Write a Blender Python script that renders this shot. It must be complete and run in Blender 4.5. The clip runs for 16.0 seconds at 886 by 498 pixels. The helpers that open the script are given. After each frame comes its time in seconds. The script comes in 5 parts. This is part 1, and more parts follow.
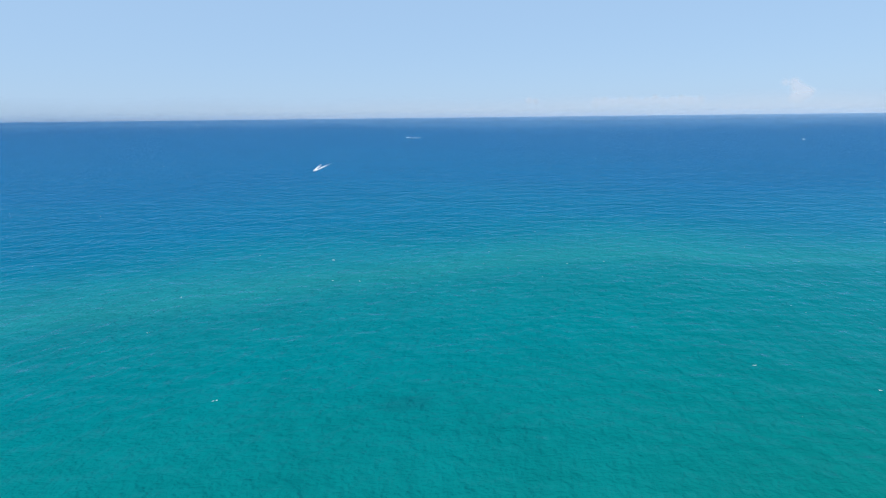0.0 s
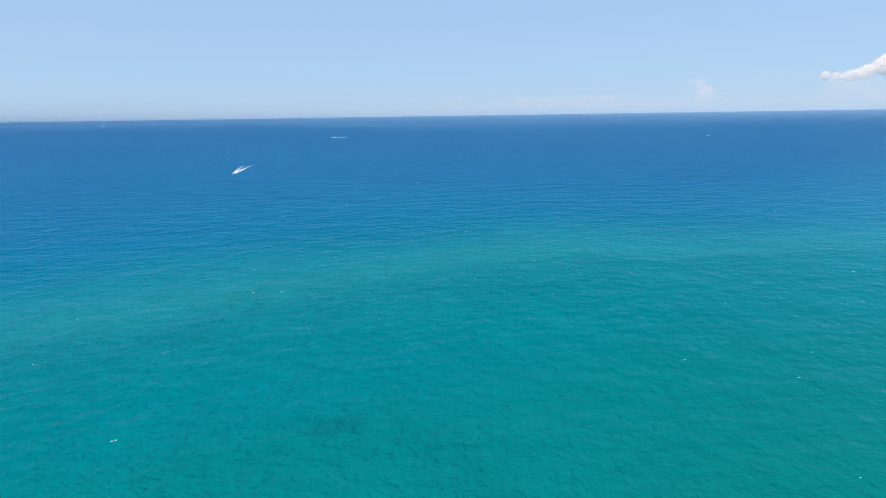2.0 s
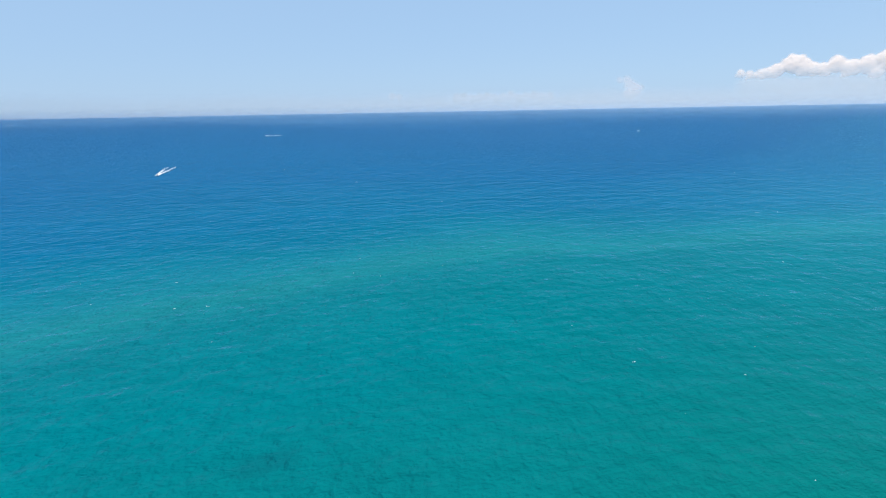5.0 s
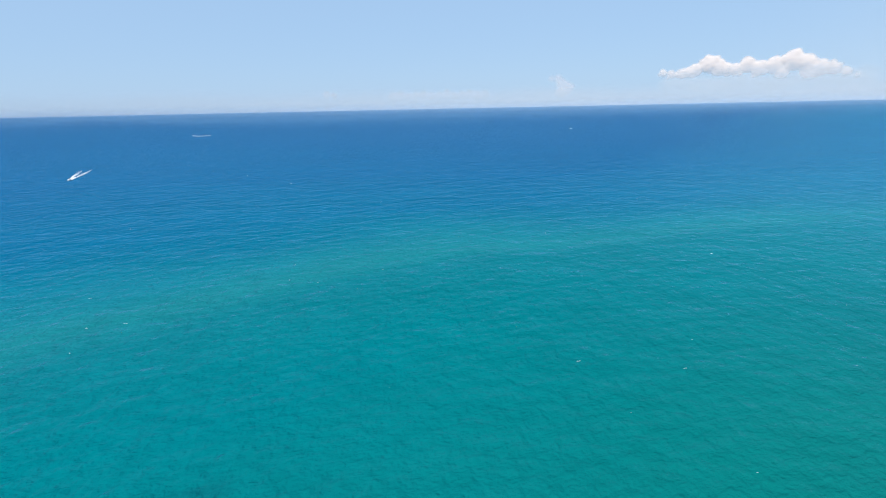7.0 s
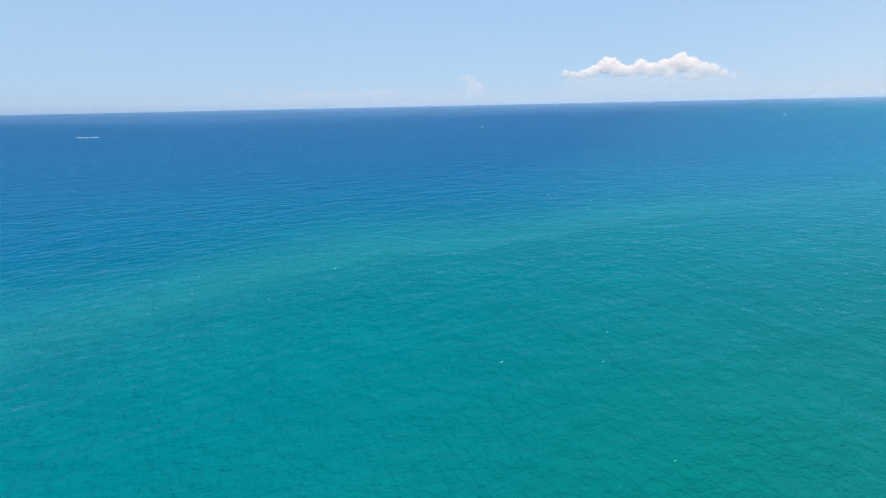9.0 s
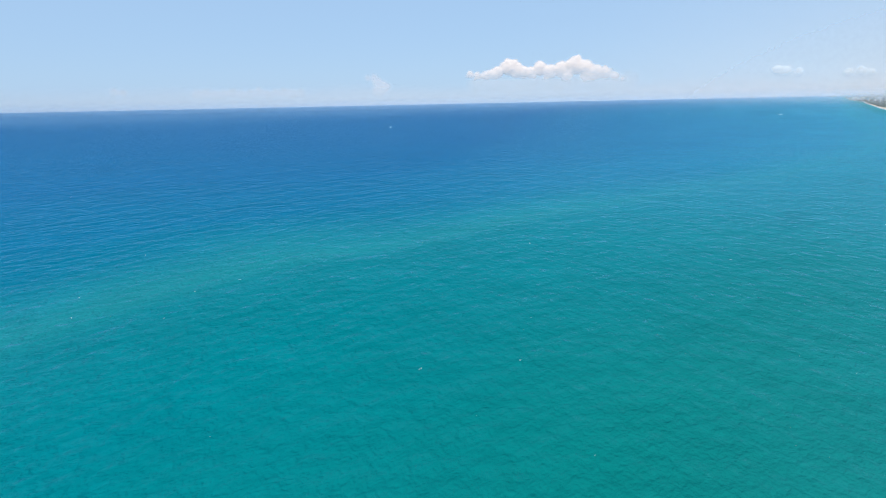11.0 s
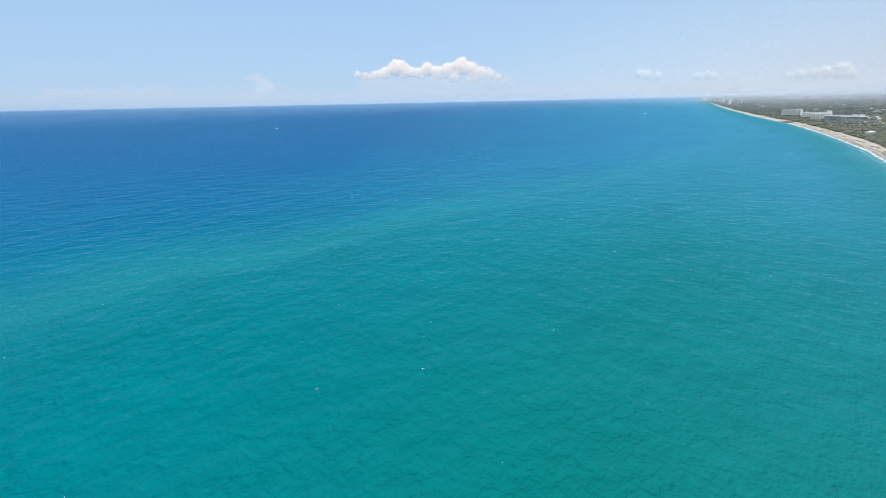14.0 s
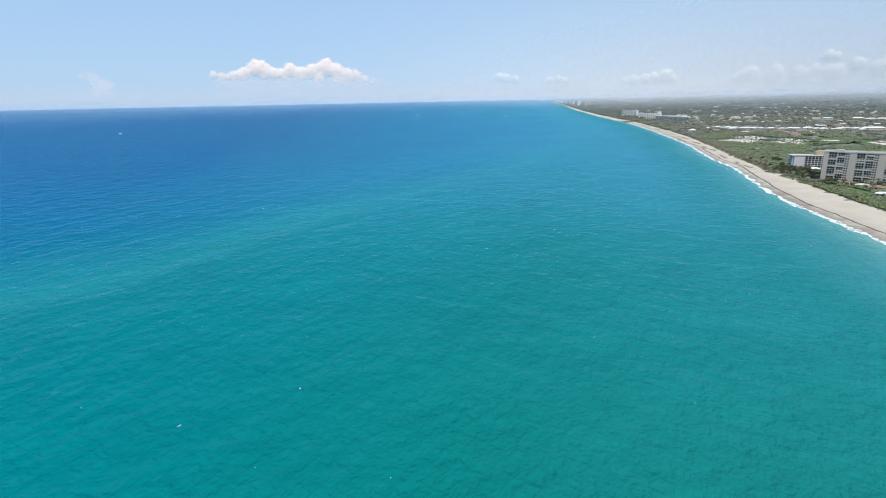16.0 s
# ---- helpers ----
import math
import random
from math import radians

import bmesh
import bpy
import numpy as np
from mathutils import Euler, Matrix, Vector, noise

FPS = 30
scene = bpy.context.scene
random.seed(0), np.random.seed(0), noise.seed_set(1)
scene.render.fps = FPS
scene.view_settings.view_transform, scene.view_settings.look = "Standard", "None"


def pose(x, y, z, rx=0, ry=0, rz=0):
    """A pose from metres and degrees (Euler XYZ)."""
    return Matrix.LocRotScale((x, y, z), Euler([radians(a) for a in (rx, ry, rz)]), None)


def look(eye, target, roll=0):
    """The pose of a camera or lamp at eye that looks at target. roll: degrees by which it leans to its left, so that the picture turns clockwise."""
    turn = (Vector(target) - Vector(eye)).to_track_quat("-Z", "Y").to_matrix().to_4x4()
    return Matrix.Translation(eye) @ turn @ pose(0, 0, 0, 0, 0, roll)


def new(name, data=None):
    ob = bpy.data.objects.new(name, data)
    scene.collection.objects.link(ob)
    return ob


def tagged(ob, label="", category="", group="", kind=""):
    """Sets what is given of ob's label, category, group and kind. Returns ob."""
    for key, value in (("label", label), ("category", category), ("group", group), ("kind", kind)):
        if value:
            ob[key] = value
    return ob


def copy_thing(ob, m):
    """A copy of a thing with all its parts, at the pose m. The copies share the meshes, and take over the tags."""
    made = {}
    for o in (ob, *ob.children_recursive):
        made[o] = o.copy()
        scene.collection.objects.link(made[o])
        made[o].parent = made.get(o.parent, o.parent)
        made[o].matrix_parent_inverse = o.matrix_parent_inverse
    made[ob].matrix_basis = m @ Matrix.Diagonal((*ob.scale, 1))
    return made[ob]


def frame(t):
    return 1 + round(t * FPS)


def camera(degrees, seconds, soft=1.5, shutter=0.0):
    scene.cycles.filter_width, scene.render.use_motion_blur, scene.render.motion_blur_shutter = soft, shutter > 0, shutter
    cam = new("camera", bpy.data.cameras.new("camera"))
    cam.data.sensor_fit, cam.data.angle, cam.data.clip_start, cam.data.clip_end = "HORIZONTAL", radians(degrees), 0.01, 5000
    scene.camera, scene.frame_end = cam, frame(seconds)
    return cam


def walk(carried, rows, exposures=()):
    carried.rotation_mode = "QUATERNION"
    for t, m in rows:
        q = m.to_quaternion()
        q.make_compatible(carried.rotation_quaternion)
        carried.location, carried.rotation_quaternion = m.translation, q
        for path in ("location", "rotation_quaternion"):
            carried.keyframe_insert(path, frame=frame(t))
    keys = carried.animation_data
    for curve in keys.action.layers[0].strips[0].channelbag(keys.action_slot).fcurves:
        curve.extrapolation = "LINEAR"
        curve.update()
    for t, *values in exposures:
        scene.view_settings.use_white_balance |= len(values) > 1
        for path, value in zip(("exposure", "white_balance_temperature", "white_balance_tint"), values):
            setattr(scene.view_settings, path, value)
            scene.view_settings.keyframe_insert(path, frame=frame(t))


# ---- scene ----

# ================= camera and its way =================
cam = camera(80.08, 16.0, soft=1.0)
# seconds, x, y, height, heading (clockwise from +y), tilt, lean
FLIGHT = [
    (0.0, 0.00, 0.00, 110.00, -33.679, -13.996, -0.638),
    (0.5, -1.54, 3.04, 109.99, -33.281, -13.990, -0.706),
    (1.0, -3.00, 6.02, 109.99, -30.806, -14.011, -0.773),
    (1.5, -4.38, 8.94, 109.98, -28.000, -14.100, -0.829),
    (2.0, -5.67, 11.80, 109.98, -26.033, -14.176, -0.861),
    (2.5, -6.88, 14.60, 109.97, -25.000, -14.242, -0.874),
    (3.0, -8.00, 17.34, 109.97, -24.361, -14.318, -0.893),
    (3.5, -9.04, 20.03, 109.96, -23.541, -14.380, -0.920),
    (6.0, -12.96, 32.57, 109.93, -15.927, -14.758, -1.141),
    (6.5, -13.50, 34.91, 109.92, -14.068, -14.823, -1.165),
    (7.0, -13.95, 37.18, 109.92, -12.998, -14.902, -1.204),
    (7.5, -14.31, 39.39, 109.91, -11.909, -14.990, -1.200),
    (8.0, -14.59, 41.55, 109.91, -9.841, -15.089, -1.217),
    (8.5, -14.79, 43.65, 109.90, -7.112, -15.153, -1.223),
    (9.0, -14.90, 45.69, 109.90, -3.817, -15.186, -1.223),
    (11.5, -14.19, 55.01, 109.87, 7.883, -15.435, -1.179),
    (12.0, -13.80, 56.69, 109.86, 9.770, -15.455, -1.167),
    (12.5, -13.32, 58.32, 109.85, 11.080, -15.463, -1.159),
    (13.0, -12.76, 59.89, 109.85, 13.508, -15.519, -1.155),
    (13.5, -12.11, 61.40, 109.84, 15.844, -15.545, -1.158),
    (14.0, -11.38, 62.86, 109.84, 17.366, -15.556, -1.174),
    (14.5, -10.56, 64.25, 109.83, 20.344, -15.562, -1.196),
    (15.0, -9.66, 65.58, 109.83, 23.068, -15.567, -1.204),
    (15.5, -8.68, 66.86, 109.82, 27.049, -15.587, -1.202),
    (16.0, -7.61, 68.08, 109.81, 31.095, -15.624, -1.176),
]


def drone(x, y, z, heading, tilt, lean):
    a, b = radians(heading), radians(tilt)
    way = Vector((math.sin(a) * math.cos(b), math.cos(a) * math.cos(b), math.sin(b)))
    eye = Vector((x, y, z))
    return look(eye, eye + way * 100, lean)


walk(cam, [(r[0], drone(*r[1:])) for r in FLIGHT], exposures=[(0.0, 0.0), (16.0, 0.0)])

# ================= world, sun =================
SUN_AZ, SUN_EL = 200.0, 57.0
world = bpy.data.worlds.new("sky")
scene.world = world
world.use_nodes = True
wn = world.node_tree
sky = wn.nodes.new("ShaderNodeTexSky")
sky.sky_type = "NISHITA"
sky.sun_disc = False
sky.sun_elevation, sky.sun_rotation = radians(SUN_EL), radians(SUN_AZ)
sky.altitude, sky.air_density, sky.dust_density, sky.ozone_density = 100, 1.0, 0.6, 2.0
wn.nodes["Background"].inputs["Strength"].default_value = 0.10
# summer haze: the clear sky thinned and veiled by an even pale blue
veil = wn.nodes.new("ShaderNodeMix")
veil.data_type = "RGBA"
veil.inputs[0].default_value = 0.75
veil.inputs[7].default_value = (4.25, 6.55, 9.7, 1)
wn.links.new(sky.outputs["Color"], veil.inputs[6])
wn.links.new(veil.outputs[2], wn.nodes["Background"].inputs["Color"])

sun = new("sun", bpy.data.lights.new("sun", "SUN"))
sun.data.energy, sun.data.angle, sun.data.color = 3.6, radians(0.55), (1.0, 0.94, 0.84)
sv = Vector((math.sin(radians(SUN_AZ)) * math.cos(radians(SUN_EL)), math.cos(radians(SUN_AZ)) * math.cos(radians(SUN_EL)), math.sin(radians(SUN_EL))))
sun.matrix_world = look(sv * 300, (0, 0, 0))


# ================= materials =================
def material(name, colour, rough=0.8, vary=0.15, grain=0.5, patch=12.0, bump=0.2, metal=0.0, spec=0.4, random_by=None, spread=0.2, hue=0.0):
    """Colour broken up at two scales; random_by 'object' or 'island' also shifts it from piece to piece."""
    m = bpy.data.materials.new(name)
    m.use_nodes = True
    n, l = m.node_tree.nodes, m.node_tree.links
    b = n["Principled BSDF"]
    b.inputs["Roughness"].default_value, b.inputs["Metallic"].default_value = rough, metal
    b.inputs["Specular IOR Level"].default_value = spec
    geo = n.new("ShaderNodeNewGeometry")
    fine, wide = n.new("ShaderNodeTexNoise"), n.new("ShaderNodeTexNoise")
    fine.inputs["Scale"].default_value, wide.inputs["Scale"].default_value = 1 / grain, 1 / patch
    fine.inputs["Detail"].default_value, wide.inputs["Detail"].default_value = 4, 3
    for t in (fine, wide):
        l.new(geo.outputs["Position"], t.inputs["Vector"])
    add = n.new("ShaderNodeMath")
    l.new(fine.outputs["Fac"], add.inputs[0]), l.new(wide.outputs["Fac"], add.inputs[1])
    rng = n.new("ShaderNodeMapRange")
    rng.inputs["From Min"].default_value, rng.inputs["From Max"].default_value = 0.6, 1.4
    rng.inputs["To Min"].default_value, rng.inputs["To Max"].default_value = 1 - vary, 1 + vary
    l.new(add.outputs[0], rng.inputs["Value"])
    hsv = n.new("ShaderNodeHueSaturation")
    hsv.inputs["Color"].default_value = (*colour, 1)
    value = rng.outputs["Result"]
    if random_by:
        r = n.new("ShaderNodeObjectInfo").outputs["Random"] if random_by == "object" else geo.outputs["Random Per Island"]
        r2 = n.new("ShaderNodeMapRange")
        r2.inputs["To Min"].default_value, r2.inputs["To Max"].default_value = 1 - spread, 1 + spread
        l.new(r, r2.inputs["Value"])
        mul = n.new("ShaderNodeMath")
        mul.operation = "MULTIPLY"
        l.new(value, mul.inputs[0]), l.new(r2.outputs["Result"], mul.inputs[1])
        value = mul.outputs[0]
        if hue:
            r3 = n.new("ShaderNodeMapRange")
            r3.inputs["To Min"].default_value, r3.inputs["To Max"].default_value = 0.5 - hue, 0.5 + hue
            frac = n.new("ShaderNodeMath")
            frac.operation = "FRACT"
            big = n.new("ShaderNodeMath")
            big.operation, big.inputs[1].default_value = "MULTIPLY", 7.31
            l.new(r, big.inputs[0]), l.new(big.outputs[0], frac.inputs[0]), l.new(frac.outputs[0], r3.inputs["Value"])
            l.new(r3.outputs["Result"], hsv.inputs["Hue"])
    l.new(value, hsv.inputs["Value"])
    l.new(hsv.outputs["Color"], b.inputs["Base Color"])
    if bump:
        bp = n.new("ShaderNodeBump")
        bp.inputs["Strength"].default_value, bp.inputs["Distance"].default_value = bump, grain * 0.3
        l.new(fine.outputs["Fac"], bp.inputs["Height"]), l.new(bp.outputs["Normal"], b.inputs["Normal"])
    return m


def ramp_node(n, stops):
    r = n.new("ShaderNodeValToRGB")
    e = r.color_ramp.elements
    while len(e) < len(stops):
        e.new(0.5)
    for el, (p, c) in zip(e, stops):
        el.position, el.color = p, (*c, 1)
    return r


CREST = 34.0


def water_material():
    m = bpy.data.materials.new("sea_water")
    m.use_nodes = True
    n, l = m.node_tree.nodes, m.node_tree.links
    b = n["Principled BSDF"]
    b.inputs["Roughness"].default_value, b.inputs["IOR"].default_value = 0.28, 1.33
    b.inputs["Specular IOR Level"].default_value = 0.0
    geo = n.new("ShaderNodeNewGeometry")
    zone = n.new("ShaderNodeAttribute")
    zone.attribute_name = "zone"

    def noise_of(scale, detail=3, stretch=None, turn=0.0, rough=0.5):
        t = n.new("ShaderNodeTexNoise")
        t.inputs["Scale"].default_value, t.inputs["Detail"].default_value, t.inputs["Roughness"].default_value = scale, detail, rough
        mp = n.new("ShaderNodeMapping")
        mp.vector_type = "TEXTURE"
        mp.inputs["Rotation"].default_value = (0, 0, radians(turn))
        mp.inputs["Scale"].default_value = stretch or (1, 1, 1)
        l.new(geo.outputs["Position"], mp.inputs["Vector"]), l.new(mp.outputs["Vector"], t.inputs["Vector"])
        return t.outputs["Fac"]

    def calc(op, a, c):
        t = n.new("ShaderNodeMath")
        t.operation = op
        for i, v in enumerate((a, c)):
            if isinstance(v, (int, float)):
                t.inputs[i].default_value = v
            else:
                l.new(v, t.inputs[i])
        return t.outputs[0]

    # the depth zone, frayed by wide drifting patches
    fray = calc("MULTIPLY", calc("SUBTRACT", noise_of(1 / 170, 3, (2.2, 1, 1), 46), 0.5), 0.055)
    z = calc("ADD", zone.outputs["Fac"], fray)
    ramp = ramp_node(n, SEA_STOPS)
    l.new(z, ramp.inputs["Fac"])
    # the sandy bed shining through unevenly, in wide drifts and soft patches
    mott = calc("ADD", calc("MULTIPLY", noise_of(1 / 6.0, 4, (1.6, 1, 1), 26, 0.62), 0.30), calc("MULTIPLY", noise_of(1 / 34, 4, (1.8, 1, 1), -54, 0.6), 0.40))
    mott = calc("ADD", mott, calc("MULTIPLY", noise_of(1 / 160, 3, (1.6, 1, 1), 20), 0.30))
    rng = n.new("ShaderNodeMapRange")
    for k, v in (("From Min", 0.30), ("From Max", 0.70), ("To Min", 0.86), ("To Max", 1.14)):
        rng.inputs[k].default_value = v
    l.new(mott, rng.inputs["Value"])
    hsv = n.new("ShaderNodeHueSaturation")
    # shallow banks and mirrored sky, both mixed into the base colour
    bank, bank_sheen_mix = n.new("ShaderNodeAttribute"), n.new("ShaderNodeMix")
    bank.attribute_name, bank_sheen_mix.data_type = "pale", "RGBA"
    l.new(calc("MULTIPLY", bank.outputs["Fac"], calc("ADD", calc("MULTIPLY", noise_of(1 / 240, 3), 0.7), 0.42)), bank_sheen_mix.inputs[0])
    l.new(ramp.outputs["Color"], bank_sheen_mix.inputs[6])
    bank_sheen_mix.inputs[7].default_value = (0.030, 0.226, 0.325, 1)
    l.new(bank_sheen_mix.outputs[2], hsv.inputs["Color"]), l.new(rng.outputs["Result"], hsv.inputs["Value"])
    # dark weed beds
    weed = n.new("ShaderNodeAttribute")
    weed.attribute_name = "weed"
    wk = n.new("ShaderNodeMapRange")
    for k, v in (("From Min", 0.42), ("From Max", 0.8), ("To Min", 0.0), ("To Max", 0.28)):
        wk.inputs[k].default_value = v
    l.new(calc("MULTIPLY", weed.outputs["Fac"], calc("ADD", noise_of(1 / 9, 4), 0.45)), wk.inputs["Value"])
    mix = n.new("ShaderNodeMix")
    mix.data_type = "RGBA"
    l.new(wk.outputs["Result"], mix.inputs[0])
    l.new(hsv.outputs["Color"], mix.inputs[6])
    mix.inputs[7].default_value = (0.004, 0.095, 0.12, 1)
    l.new(mix.outputs[2], b.inputs["Base Color"])
    # two crossing wave trains over a low swell: waves of every length from ripples to forty metres
    swell = calc("MULTIPLY", noise_of(1 / 30, 2, (1.9, 1, 1), CREST, 0.5), 6.5)
    chop = calc("MULTIPLY", noise_of(1 / 6.5, 1, (1.5, 1, 1), CREST, 0.45), 2.5)
    cross = calc("MULTIPLY", noise_of(1 / 5.8, 1, (1.5, 1, 1), CREST - 106, 0.45), 2.2)
    roll = calc("ADD", calc("MULTIPLY", noise_of(1 / 15, 2, (1.5, 1, 1), CREST + 8, 0.4), 3.4), calc("MULTIPLY", noise_of(1 / 14, 2, (1.5, 1, 1), CREST - 112, 0.4), 3.2))
    rip = calc("ADD", calc("ADD", swell, roll), calc("ADD", chop, cross))
    ripple = calc("ADD", calc("MULTIPLY", noise_of(1 / 1.5, 2, (1.3, 1, 1), CREST, 0.5), 0.82), calc("MULTIPLY", noise_of(1 / 3.0, 1.5, (1.4, 1, 1), CREST - 106, 0.5), 0.85))
    # light welling up from below leaves each wave through its far side; the mirror of the surface feels every wave
    bp, soft = n.new("ShaderNodeBump"), n.new("ShaderNodeBump")
    bp.inputs["Strength"].default_value, bp.inputs["Distance"].default_value = 1.0, 0.62
    soft.inputs["Strength"].default_value, soft.inputs["Distance"].default_value = 1.0, 1.0
    l.new(calc("ADD", rip, calc("MULTIPLY", ripple, 0.25)), bp.inputs["Height"]), l.new(calc("ADD", ripple, calc("MULTIPLY", rip, 0.36)), soft.inputs["Height"])
    soft.invert = True
    l.new(soft.outputs["Normal"], b.inputs["Normal"])
    gl, ms = n.new("ShaderNodeBsdfGlossy"), n.new("ShaderNodeMixShader")
    gl.inputs["Roughness"].default_value = 0.24
    gl.inputs["Color"].default_value = (0.38, 0.77, 1.0, 1)
    fr = n.new("ShaderNodeFresnel")
    fr.inputs["IOR"].default_value = 1.33
    l.new(bp.outputs["Normal"], fr.inputs["Normal"])
    l.new(calc("MULTIPLY", calc("POWER", fr.outputs[0], 1.4), 0.50), ms.inputs[0])
    l.new(bp.outputs["Normal"], gl.inputs["Normal"])
    l.new(b.outputs[0], ms.inputs[1]), l.new(gl.outputs[0], ms.inputs[2])
    l.new(ms.outputs[0], n["Material Output"].inputs["Surface"])
    return m


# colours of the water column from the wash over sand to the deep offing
# the last stop is paled: horizon haze painted into the water colour
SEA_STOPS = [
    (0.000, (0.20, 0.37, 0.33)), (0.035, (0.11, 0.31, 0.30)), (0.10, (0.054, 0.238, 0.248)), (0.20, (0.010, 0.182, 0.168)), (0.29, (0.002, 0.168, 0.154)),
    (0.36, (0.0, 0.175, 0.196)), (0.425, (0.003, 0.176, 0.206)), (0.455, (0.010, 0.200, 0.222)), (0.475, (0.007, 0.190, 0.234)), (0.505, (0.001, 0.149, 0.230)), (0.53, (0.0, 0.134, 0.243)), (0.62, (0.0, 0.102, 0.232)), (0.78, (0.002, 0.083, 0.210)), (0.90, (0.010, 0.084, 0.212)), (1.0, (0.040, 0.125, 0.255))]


def cloud_material(name, vapour, billow=0.0):
    m = bpy.data.materials.new(name)
    m.use_nodes = True
    n, l = m.node_tree.nodes, m.node_tree.links
    out = n["Material Output"]
    n.remove(n["Principled BSDF"])
    geo = n.new("ShaderNodeNewGeometry")
    t = n.new("ShaderNodeTexNoise")
    t.inputs["Scale"].default_value, t.inputs["Detail"].default_value = 1 / 34, 5
    l.new(geo.outputs["Position"], t.inputs["Vector"])
    bp = n.new("ShaderNodeBump")
    bp.inputs["Strength"].default_value, bp.inputs["Distance"].default_value = billow, 14
    l.new(t.outputs["Fac"], bp.inputs["Height"])
    d, tl, tr, m1, m2 = (n.new("ShaderNode" + k) for k in ("BsdfDiffuse", "BsdfTranslucent", "BsdfTransparent", "MixShader", "MixShader"))
    d.inputs["Color"].default_value, tl.inputs["Color"].default_value = (*vapour, 1), (*vapour, 1)
    l.new(bp.outputs["Normal"], d.inputs["Normal"])
    m1.inputs[0].default_value = 0.06
    l.new(d.outputs[0], m1.inputs[1]), l.new(tl.outputs[0], m1.inputs[2])
    a = n.new("ShaderNodeAttribute")
    a.attribute_name = "thick"
    add = n.new("ShaderNodeMath")
    add.operation = "MULTIPLY_ADD"
    sub = n.new("ShaderNodeMath")
    sub.operation, sub.inputs[1].default_value = "SUBTRACT", 0.5
    l.new(t.outputs["Fac"], sub.inputs[0])
    l.new(sub.outputs[0], add.inputs[0])
    add.inputs[1].default_value = 0.16
    add.inputs[2].default_value = 1.0
    mul = n.new("ShaderNodeMath")
    mul.operation, mul.use_clamp = "MULTIPLY", True
    l.new(add.outputs[0], mul.inputs[0]), l.new(a.outputs["Fac"], mul.inputs[1])
    l.new(mul.outputs[0], m2.inputs[0])
    l.new(tr.outputs[0], m2.inputs[1]), l.new(m1.outputs[0], m2.inputs[2])
    l.new(m2.outputs[0], out.inputs["Surface"])
    return m


def land_material():
    """Sand, wash, turf, bare soil and haze-paled land, laid out by the distance from the water's edge stored in the
    mesh.
    """
    m = bpy.data.materials.new("shore_and_land")
    m.use_nodes = True
    n, l = m.node_tree.nodes, m.node_tree.links
    b = n["Principled BSDF"]
    b.inputs["Roughness"].default_value, b.inputs["Specular IOR Level"].default_value = 0.9, 0.2
    geo, inland = n.new("ShaderNodeNewGeometry"), n.new("ShaderNodeAttribute")
    inland.attribute_name = "inland"

    def noise_of(size, detail=4):
        t = n.new("ShaderNodeTexNoise")
        t.inputs["Scale"].default_value, t.inputs["Detail"].default_value = 1 / size, detail
        l.new(geo.outputs["Position"], t.inputs["Vector"])
        return t.outputs["Fac"]

    # 'inland': 0 water's edge, 0.5 edge of the growth, 1 well inland
    ad = n.new("ShaderNodeMath")
    ad.operation, ad.inputs[1].default_value = "MULTIPLY_ADD", 0.06
    sb = n.new("ShaderNodeMath")
    sb.operation, sb.inputs[1].default_value = "SUBTRACT", 0.5
    l.new(noise_of(9), sb.inputs[0]), l.new(sb.outputs[0], ad.inputs[0]), l.new(inland.outputs["Fac"], ad.inputs[2])
    # the inland end is paled grey: distance haze mixed into the ground colour
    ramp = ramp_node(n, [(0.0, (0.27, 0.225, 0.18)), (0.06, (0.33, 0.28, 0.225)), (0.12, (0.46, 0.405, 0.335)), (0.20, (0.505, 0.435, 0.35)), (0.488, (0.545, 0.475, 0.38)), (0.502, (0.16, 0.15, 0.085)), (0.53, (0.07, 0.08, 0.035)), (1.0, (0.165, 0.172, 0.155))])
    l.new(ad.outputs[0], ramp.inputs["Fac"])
    rng = n.new("ShaderNodeMapRange")
    for k, v in (("From Min", 0.25), ("From Max", 0.75), ("To Min", 0.8), ("To Max", 1.2)):
        rng.inputs[k].default_value = v
    mx = n.new("ShaderNodeMath")
    mx.operation = "ADD"
    hf = n.new("ShaderNodeMath")
    hf.operation, hf.inputs[1].default_value = "MULTIPLY", 0.5
    l.new(noise_of(1.2), mx.inputs[0]), l.new(noise_of(26), mx.inputs[1]), l.new(mx.outputs[0], hf.inputs[0]), l.new(hf.outputs[0], rng.inputs["Value"])
    hsv = n.new("ShaderNodeHueSaturation")
    l.new(ramp.outputs["Color"], hsv.inputs["Color"]), l.new(rng.outputs["Result"], hsv.inputs["Value"])
    l.new(hsv.outputs["Color"], b.inputs["Base Color"])
    bp = n.new("ShaderNodeBump")
    bp.inputs["Strength"].default_value, bp.inputs["Distance"].default_value = 0.4, 0.5
    l.new(noise_of(1.6), bp.inputs["Height"]), l.new(bp.outputs["Normal"], b.inputs["Normal"])
    return m


